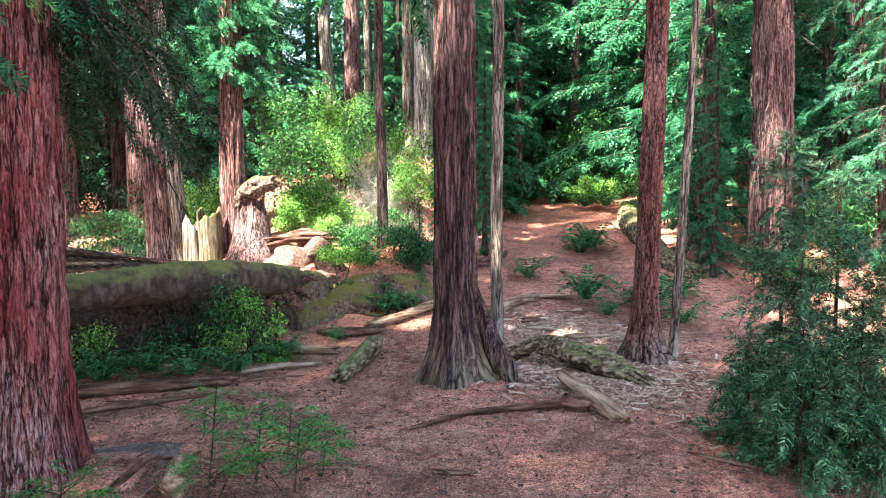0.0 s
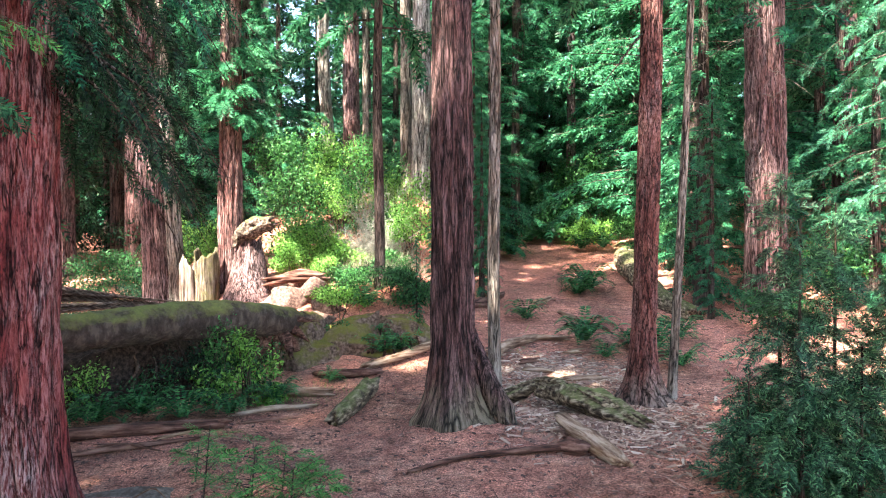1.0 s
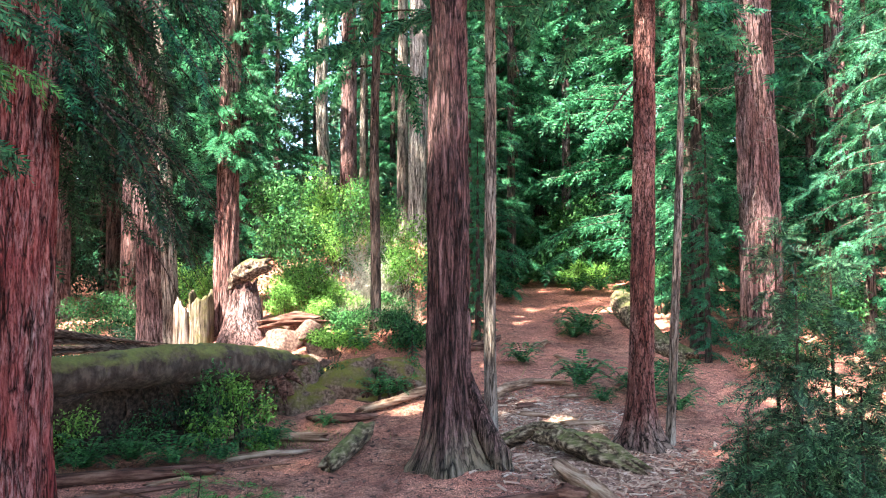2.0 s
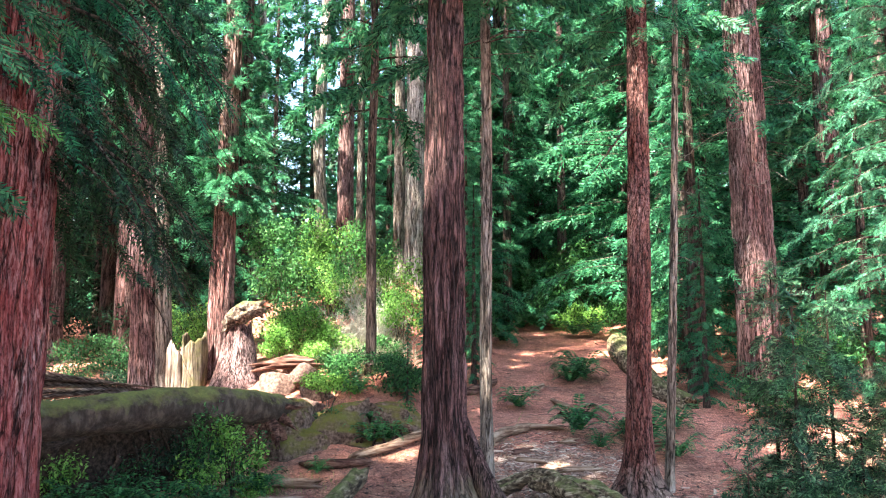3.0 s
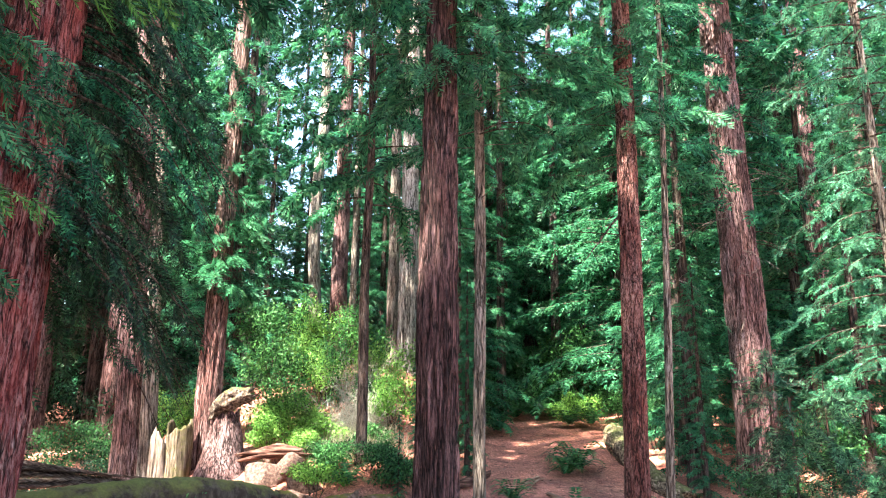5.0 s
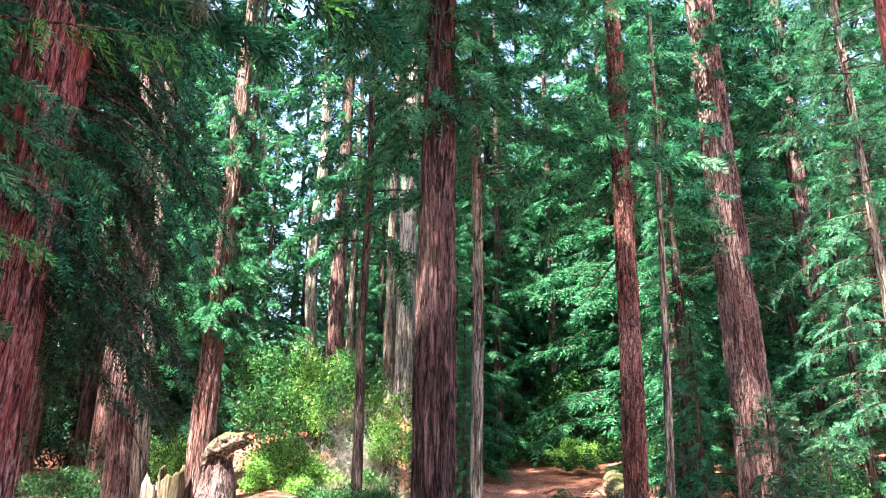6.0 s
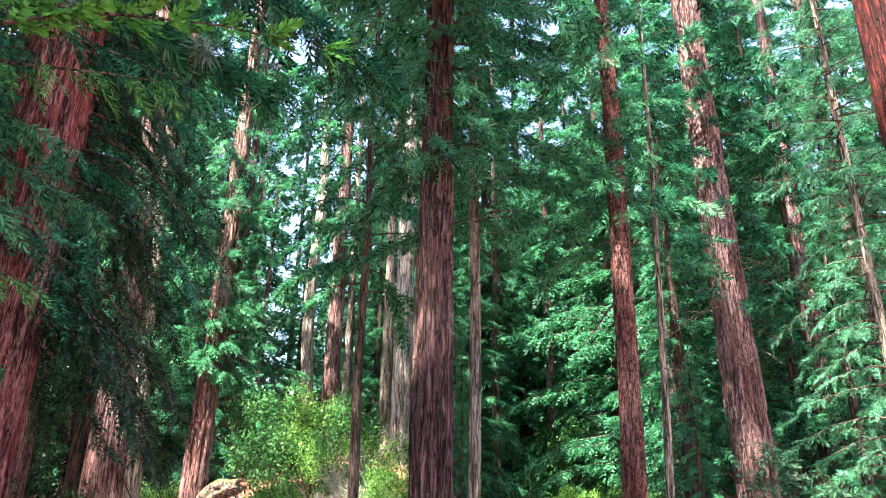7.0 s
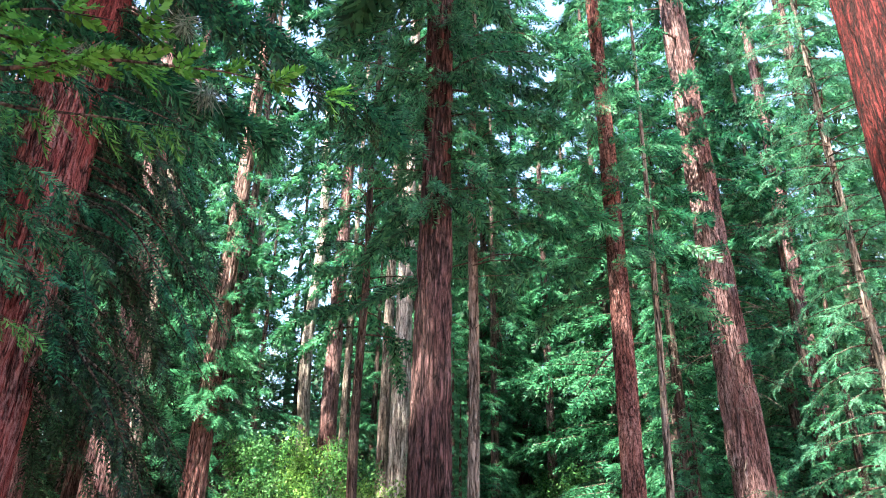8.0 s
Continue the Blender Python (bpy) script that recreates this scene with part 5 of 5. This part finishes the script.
# the sunlit bank
k = 600
for x, y, w, h, n, lf, m, lab in [
    (-3.8, 21.0, 1.3, 1.5, 3600, 0.09, LEAF_BUSH, "bright yellow-green leafy bush on the sunlit bank"),
    (-4.9, 24.0, 1.7, 2.6, 2600, 0.12, LEAF_SHRUB, "broad green bush on the bank"),
    (-3.9, 25.6, 1.4, 3.2, 2400, 0.12, LEAF_BUSH, "bright green bush at the top of the bank"),
    (-3.5, 24.4, 1.5, 2.3, 2600, 0.10, LEAF_BUSH, "pale green thicket on the sunlit bank"),
    (-1.0, 22.5, 1.3, 1.7, 2200, 0.10, LEAF_BUSH, "bright leafy bush on the bank"),
    (-0.3, 25.0, 1.5, 2.2, 2000, 0.12, LEAF_BUSH, "bright leafy bush behind the trunks"),
    (-6.9, 21.5, 1.3, 2.2, 2200, 0.10, LEAF_BUSH, "rounded yellow-green bush between the trunks"),
    (-3.3, 24.8, 1.5, 3.0, 2200, 0.12, LEAF_SHRUB, "tall light green bush on the bank"),
    (-5.6, 26.0, 1.6, 3.0, 2200, 0.12, LEAF_SHRUB, "tall light green bush on the bank"),
    (-2.0, 25.8, 1.3, 2.2, 2000, 0.11, LEAF_BUSH, "bright yellow-green bush behind the slim trunk"),
    (-1.5, 18.6, 1.1, 0.7, 1700, 0.085, LEAF_THICKET, "dark green leafy shrub in front of the slim trunk"),
    (-0.7, 18.0, 1.1, 0.75, 1500, 0.085, LEAF_THICKET, "dark green leafy shrub on the bank"),
    (-2.4, 18.0, 0.9, 0.9, 1600, 0.08, LEAF_SHRUB, "low green shrub on the bank"),
    (-3.5, 12.8, 0.55, 1.35, 420, 0.10, LEAF_BUSH, "leafy huckleberry shrub beside the fallen log"),
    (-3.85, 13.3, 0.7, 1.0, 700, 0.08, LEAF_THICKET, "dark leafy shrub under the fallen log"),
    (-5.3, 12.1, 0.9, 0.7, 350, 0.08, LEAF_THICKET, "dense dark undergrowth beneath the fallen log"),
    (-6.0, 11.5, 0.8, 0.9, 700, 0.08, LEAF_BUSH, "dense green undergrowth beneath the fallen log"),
    # LEAF_DARK puts the shade of the hollow into the leaves
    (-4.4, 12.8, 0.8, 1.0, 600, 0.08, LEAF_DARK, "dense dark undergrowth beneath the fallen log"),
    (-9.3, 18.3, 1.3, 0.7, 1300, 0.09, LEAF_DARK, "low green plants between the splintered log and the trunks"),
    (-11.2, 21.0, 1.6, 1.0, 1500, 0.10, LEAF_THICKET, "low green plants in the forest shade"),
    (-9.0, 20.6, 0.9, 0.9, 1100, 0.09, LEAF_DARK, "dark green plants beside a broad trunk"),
    (-3.85, 12.2, 0.45, 0.75, 420, 0.08, LEAF_BUSH, "green leafy shrub in front of the fallen log"),
    (-3.3, 12.7, 0.5, 0.35, 500, 0.06, LEAF_BUSH, "low yellow-green growth at the edge of the path"),
    (-4.1, 12.5, 0.5, 1.45, 420, 0.08, LEAF_SHRUB, "thin leafy shrub climbing over the fallen log"),
    (-4.35, 20.0, 0.75, 1.1, 1500, 0.085, LEAF_BUSH, "bright green bush behind the red stump"),
    (-4.5, 22.0, 1.2, 1.7, 2000, 0.10, LEAF_SHRUB, "broad green bush behind the red stump"),
    (-3.35, 19.7, 0.7, 0.7, 1100, 0.08, LEAF_BUSH, "low bright bush above the boulders"),
    (-2.9, 21.0, 0.9, 1.0, 1500, 0.09, LEAF_BUSH, "bright leafy bush among dry grass"),
    (-1.7, 20.7, 0.7, 0.8, 1100, 0.085, LEAF_SHRUB, "small green bush among dry grass"),
    (-2.1, 23.0, 0.9, 1.5, 1500, 0.10, LEAF_SHRUB, "green bush among pale dead brush"),
    # deep shade between the trunks is painted with LEAF_DARK
    (-13.5, 30, 3.0, 2.2, 1800, 0.16, LEAF_DARK, "undergrowth deep between the trunks, shade put into its dark leaves"),
    (-16.5, 31, 3.0, 2.2, 1800, 0.16, LEAF_DARK, "undergrowth deep between the trunks, shade put into its dark leaves"),
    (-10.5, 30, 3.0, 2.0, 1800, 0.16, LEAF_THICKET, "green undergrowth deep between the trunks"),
    (-2.6, 17.3, 0.9, 0.7, 1400, 0.08, LEAF_BUSH, "low bright shrub beside the rocks"),
    (-0.5, 16.6, 0.45, 0.45, 400, 0.07, LEAF_SHRUB, "small leafy plant on the mossy mound"),
    (-2.35, 16.3, 0.4, 0.4, 350, 0.07, LEAF_THICKET, "small leafy plant on the mossy mound"),
    (-9.5, 22.5, 2.0, 1.0, 1800, 0.10, LEAF_THICKET, "low green undergrowth between the trunks"),
    (-11.5, 24.5, 2.2, 1.2, 1800, 0.11, LEAF_THICKET, "low green undergrowth between the trunks"),
    (-8.3, 24.5, 2.0, 1.4, 1800, 0.11, LEAF_SHRUB, "low green undergrowth between the trunks"),
    (8.6, 37.5, 2.1, 4.6, 3600, 0.2, LEAF_SHRUB, "large light green bush above the path"),
    (5.6, 39.5, 2.0, 3.0, 2600, 0.17, LEAF_THICKET, "green bush above the path"),
    (1.9, 29.5, 1.2, 1.6, 1600, 0.14, LEAF_THICKET, "dark green bush beside the path"),
    (3.4, 36.4, 1.6, 1.2, 2000, 0.13, LEAF_THICKET, "low bush at the top of the path"),
    (1.6, 34.5, 1.6, 1.8, 2000, 0.14, LEAF_THICKET, "dark green bush beside the path"),
    (7.6, 35.6, 1.6, 1.2, 2000, 0.13, LEAF_BUSH, "low ferny bush at the top of the path"),
    (9.6, 34.0, 1.7, 1.6, 2000, 0.14, LEAF_SHRUB, "low green bush behind the mossy log"),
    (10.6, 31.0, 1.6, 1.8, 2000, 0.14, LEAF_THICKET, "low green bush behind the mossy log"),
    (6.4, 41.0, 2.2, 3.6, 2600, 0.18, LEAF_THICKET, "tall dark bush above the path"),
    (3.6, 41.0, 2.2, 3.6, 2600, 0.18, LEAF_THICKET, "tall dark bush above the path"),
    (1.8, 38.0, 2.0, 3.0, 2400, 0.17, LEAF_SHRUB, "green bush above the path"),
    (8.9, 27.0, 1.6, 2.4, 2200, 0.14, LEAF_THICKET, "green bush behind the mossy log"),
    (9.0, 18.2, 1.2, 1.0, 1800, 0.09, LEAF_THICKET, "low green bush at the foot of the big trunk"),
    (11.5, 19.5, 1.6, 2.0, 2200, 0.12, LEAF_SHRUB, "green bush on the hillside"),
]:
    k += 1
    shrub("shrub", lab, x, y, w * 1.12, h * 1.15, int(n * 1.8), lf * 0.95, m, k, "undergrowth shrubs")

# dry grass and leafy growth on the bank
def grass(name, label, n, cx, cy, sx, sy, h, material, seed, splay=0.5):
    r_ = np.random.default_rng(seed)
    x, y = r_.normal(cx, sx, n), r_.normal(cy, sy, n)
    o = np.stack([x, y, height(x, y) - 0.02], -1)
    d = np.stack([r_.normal(0, splay, n), r_.normal(0, splay, n), np.ones(n)], -1)
    t = np.array([[0, 0.006, 0], [0.5, 0.0065, 0.006], [1, 0, -0.02], [0.5, -0.0065, 0.006]])
    solo(name, leaf_mesh(name, place_sprays(t, o, d, h * (0.25 + r_.random(n) ** 2), r_, 1.5, np.tile([0, -1.0, 0], (n, 1))), material), label, "grass", kind="stuff")


STRAW = leaf_material("dry_straw", (0.28, 0.26, 0.18), (0.40, 0.37, 0.27), (0.52, 0.49, 0.39), 0.4)
grass("dry_grass", "pale dry grass on the sunlit bank", 11000, -2.1, 21.2, 0.7, 0.9, 0.6, STRAW, 951, 0.45)
BRUSH = island_wood("bleached_twigs", [(0.0, (0.15, 0.13, 0.10)), (0.4, (0.34, 0.31, 0.26)), (1.0, (0.52, 0.49, 0.43))])


def dead_brush(x, y, w, h, n, seed):
    r_ = np.random.default_rng(seed)
    tubes = []
    for i in range(n):
        s = np.linspace(0, 1, 6)[:, None]
        e = np.array([r_.normal(0, w), r_.normal(0, w), h * r_.uniform(0.4, 1.0)])
        p0 = np.array([r_.normal(0, 0.25 * w), r_.normal(0, 0.25 * w), -0.05])
        q = p0 * (1 - s) + e * s + r_.normal(0, 0.06, (6, 3)) * s
        tubes.append(tube_points(q, 0.008 * (1.1 - s[:, 0]), 3))
        for k in (2, 3, 4):
            d = r_.normal(0, 0.25, 3) + [0, 0, 0.1]
            tubes.append(tube_points(q[k] + d * np.linspace(0, 1, 3)[:, None], np.array([0.006, 0.004, 0.002]), 3))
    solo("dead_brush", join_tubes("dead_brush", tubes, BRUSH), "tangle of pale dead brush on the sunlit bank", "brush", at_ground(x, y), kind="stuff")


dead_brush(-2.7, 21.6, 0.6, 1.5, 170, 961)
dead_brush(-1.7, 22.0, 0.5, 1.8, 150, 962)
dead_brush(-2.2, 23.6, 0.7, 2.2, 160, 963)
grass("green_grass", "sparse green grass on the bank", 1500, -2.2, 19.6, 1.3, 0.8, 0.45, LEAF_BUSH, 952)
grass("green_grass", "green grass tuft beside the ferns on the slope", 160, 4.6, 23.6, 0.35, 0.3, 0.6, LEAF_FERN, 953)
grass("green_grass", "low green growth at the edge of the path", 900, -2.9, 13.0, 0.6, 0.4, 0.2, LEAF_BUSH, 954)
grass("green_grass", "low green growth below the mossy log", 260, 1.6, 15.9, 0.5, 0.2, 0.15, LEAF_BUSH, 955)

# ---- young redwoods ----
for i, (x, y, h, r, b) in enumerate([(4.05, 7.75, 3.2, 1.0, 44), (4.65, 8.1, 3.4, 1.0, 46), (4.8, 7.2, 2.6, 1.0, 40), (3.75, 7.1, 1.6, 0.85, 30), (4.3, 7.0, 1.9, 0.9, 30), (5.2, 7.9, 2.8, 0.9, 30), (3.55, 7.9, 1.3, 0.7, 20), (4.2, 8.5, 3.8, 0.75, 34)]):
    r_ = np.random.default_rng(700 + i)
    t = thing("young_redwood", "bushy young redwood with dense green sprays down to the ground", "tree", at_ground(x, y), "young redwoods")
    piece("trunk", trunk_mesh(h, 0.035, 0.008, TWIG, 12, 0.2, h, 0.2, 0.2, 5, 0.003, 0.03, seed=700 + i), t)
    a, b_ = crown_parts(0.1, h, r, b, 19, SAP_SPRAY, LEAF_FIR, r_, 0.28, 0.25, loose=0.55, vary=0.4, bare=0.15, limb_r=0.01, taper=0.9, rise=0.15, top=0.1)
    piece("branchwork", a, t, kind="stuff")
    piece("crown", b_, t, kind="stuff")
for i, (x, y, h, r, b, per) in enumerate([(-1.95, 6.95, 0.85, 0.6, 16, 5), (-1.5, 6.7, 0.65, 0.5, 13, 6), (-2.6, 7.5, 0.9, 0.4, 11, 5), (-3.55, 6.15, 0.4, 0.55, 12, 6), (-2.3, 6.5, 0.45, 0.4, 10, 5), (-1.75, 7.5, 0.6, 0.4, 10, 5), (-3.0, 8.4, 0.5, 0.35, 8, 5), (-1.3, 7.2, 0.4, 0.35, 9, 5)]):
    r_ = np.random.default_rng(720 + i)
    t = thing("redwood_sapling", "thin redwood sapling with sparse light green sprays", "sapling", at_ground(x, y), "saplings")
    piece("trunk", trunk_mesh(h, 0.014, 0.005, TWIG, 8, 0.15, h, 0.1, 0.2, 5, 0.001, 0.03, (0.1, 0), seed=720 + i), t)
    a, b_ = crown_parts(0.2, h, r, b, per + 1, NEAR_SPRAY, LEAF_SAP, r_, 0.18, 0.1, bare=0.3, limb_r=0.007, taper=0.5, rise=0.45, top=0.3, lean=(0.1, 0))
    piece("branchwork", a, t, kind="stuff")
    piece("crown", b_, t, kind="stuff")


# ---- boughs that hang into the view from a tree beside the camera ----
def bough(parent, start, end, sag, sprays, size, template, material, seed, spread=0.8, hang=-0.3, r=0.02):
    r_ = np.random.default_rng(seed)
    s = np.linspace(0, 1, 9)[:, None]
    path = np.array(start) * (1 - s) + np.array(end) * s - np.array([0, 0, sag]) * s * s + 0.03 * r_.normal(0, 1, (9, 3))
    q = 0.15 + 0.85 * (np.arange(sprays) + r_.random(sprays)) / sprays
    if template is BUD_SPRAY:
        q = np.repeat(1 - 0.8 * np.linspace(0, 1, sprays // 6 + 1) ** 0.85, 6)[:sprays]
    o = np.stack([np.interp(q, s[:, 0], path[:, c]) for c in range(3)], -1)
    tg = path[-1] - path[0]
    tg = tg / np.linalg.norm(tg)
    sd = np.array([-tg[1], tg[0], 0])
    d = tg * 0.8 + sd * (np.where(np.arange(sprays) % 2, 1, -1)[:, None] * r_.uniform(0.2, spread, (sprays, 1))) + r_.normal(0, 0.2, (sprays, 3)) + [0, 0, hang]
    v, f = tube_points(path, r * (1.05 - s[:, 0]), 6)
    b = piece("bough", mesh_np("bough", v, f, TWIG, True), parent)
    piece("leaves", leaf_mesh("leaves", place_sprays(template, o, d, size * r_.uniform(0.6, 1.2, sprays), r_, 0.4), material, template.shape[1]), b, kind="stuff")


# its upper crown is unseen and added to shade the clearing
side = tree("overhanging_redwood", "redwood beside the clearing with low leafy boughs", -3.3, 1.1, trunk_mesh(24, 0.3, 0.1, BARK_RED, 30, 0.3, 12, 0.3, 0.5, 5, 0.02, 0.1, seed=91),
            crown_parts(13, 24, 4.0, 46, 40, FAR_SPRAY, LEAF_MID, rng, 0.85, 0.4, taper=0.4))
B = Vector(side.location)
for i, (a, b, sag, n, sz, tp, mt, hg) in enumerate([
    ((-3.2, 1.2, 4.1), (-0.42, 2.26, 4.78), 0.1, 110, 0.12, BUD_SPRAY, LEAF_NEAR, 0.2),
    ((-3.2, 1.3, 4.3), (-1.0, 1.95, 4.78), 0.12, 70, 0.12, BUD_SPRAY, LEAF_NEAR, 0.2),
    ((-3.1, 1.5, 4.3), (-0.86, 2.13, 4.5), 0.14, 60, 0.13, NEAR_SPRAY, LEAF_SAP, -0.7),
    ((-3.1, 1.5, 4.8), (-1.5, 2.4, 4.35), 0.3, 60, 0.18, NEAR_SPRAY, LEAF_LIGHT, -0.4),
    ((-3.2, 1.3, 4.6), (-1.18, 2.3, 4.86), 0.05, 90, 0.13, BUD_SPRAY, LEAF_NEAR, 0.1),
    ((-3.1, 1.5, 4.9), (-1.61, 2.8, 4.75), 0.25, 80, 0.17, NEAR_SPRAY, LEAF_LIGHT, -0.7),
    ((-3.1, 1.6, 4.7), (-1.48, 3.0, 4.5), 0.25, 80, 0.17, NEAR_SPRAY, LEAF_LIGHT, -0.7),
    ((-3.1, 1.6, 4.3), (-1.68, 2.8, 4.1), 0.25, 70, 0.16, NEAR_SPRAY, LEAF_SAP, -0.6),
    ((-3.1, 1.6, 5.2), (-1.0, 3.0, 5.1), 0.25, 110, 0.18, NEAR_SPRAY, LEAF_MID, -0.7),
    ((-3.2, 1.2, 6.2), (-0.37, 3.8, 6.1), 0.5, 90, 0.22, NEAR_SPRAY, LEAF_DARK, -1.2),
    ((-3.2, 1.2, 5.6), (-1.0, 3.6, 5.6), 0.3, 210, 0.24, NEAR_SPRAY, LEAF_MID, -0.5),
    ((-3.2, 1.2, 5.9), (-0.2, 3.9, 6.1), 0.4, 210, 0.26, CURTAIN_SPRAY, LEAF_MID, -0.8),
    ((-3.2, 1.5, 5.2), (-2.3, 3.6, 4.4), 0.3, 130, 0.22, NEAR_SPRAY, LEAF_LIGHT, -0.5),
    ((-3.3, 1.6, 5.0), (-2.6, 4.2, 4.2), 0.4, 110, 0.22, NEAR_SPRAY, LEAF_MID, -0.6),
]):
    bough(side, Vector(a) - B, Vector(b) - B, sag, n, sz, tp, mt, 800 + i, 0.9, hg)


# ---- pale lichen that hangs from the boughs ----
LICHEN = leaf_material("hanging_lichen", (0.22, 0.30, 0.22), (0.30, 0.38, 0.30), (0.38, 0.46, 0.38), 0.5)
for i, (x, y, z) in enumerate([(-0.88, 2.3, 4.67), (-1.4, 2.3, 4.84), (-1.02, 2.3, 5.02)]):
    r_ = np.random.default_rng(850 + i)
    n = 160
    o = r_.normal(0, 0.016, (n, 3)) + np.array([x, y, z]) - np.array(B)
    d = r_.normal(0, 0.7, (n, 3)) + [0, 0, -0.7]
    blade = np.array([[0, 0.012, 0], [0.5, 0.014, 0.02], [1, 0, -0.05], [0.5, -0.014, 0.02]])
    piece("lichen", leaf_mesh("lichen", place_sprays(blade, o, d, 0.09 * r_.uniform(0.5, 1.2, n), r_, 1.0), LICHEN), side, "pale grey-green tuft of hanging lichen", "stuff")
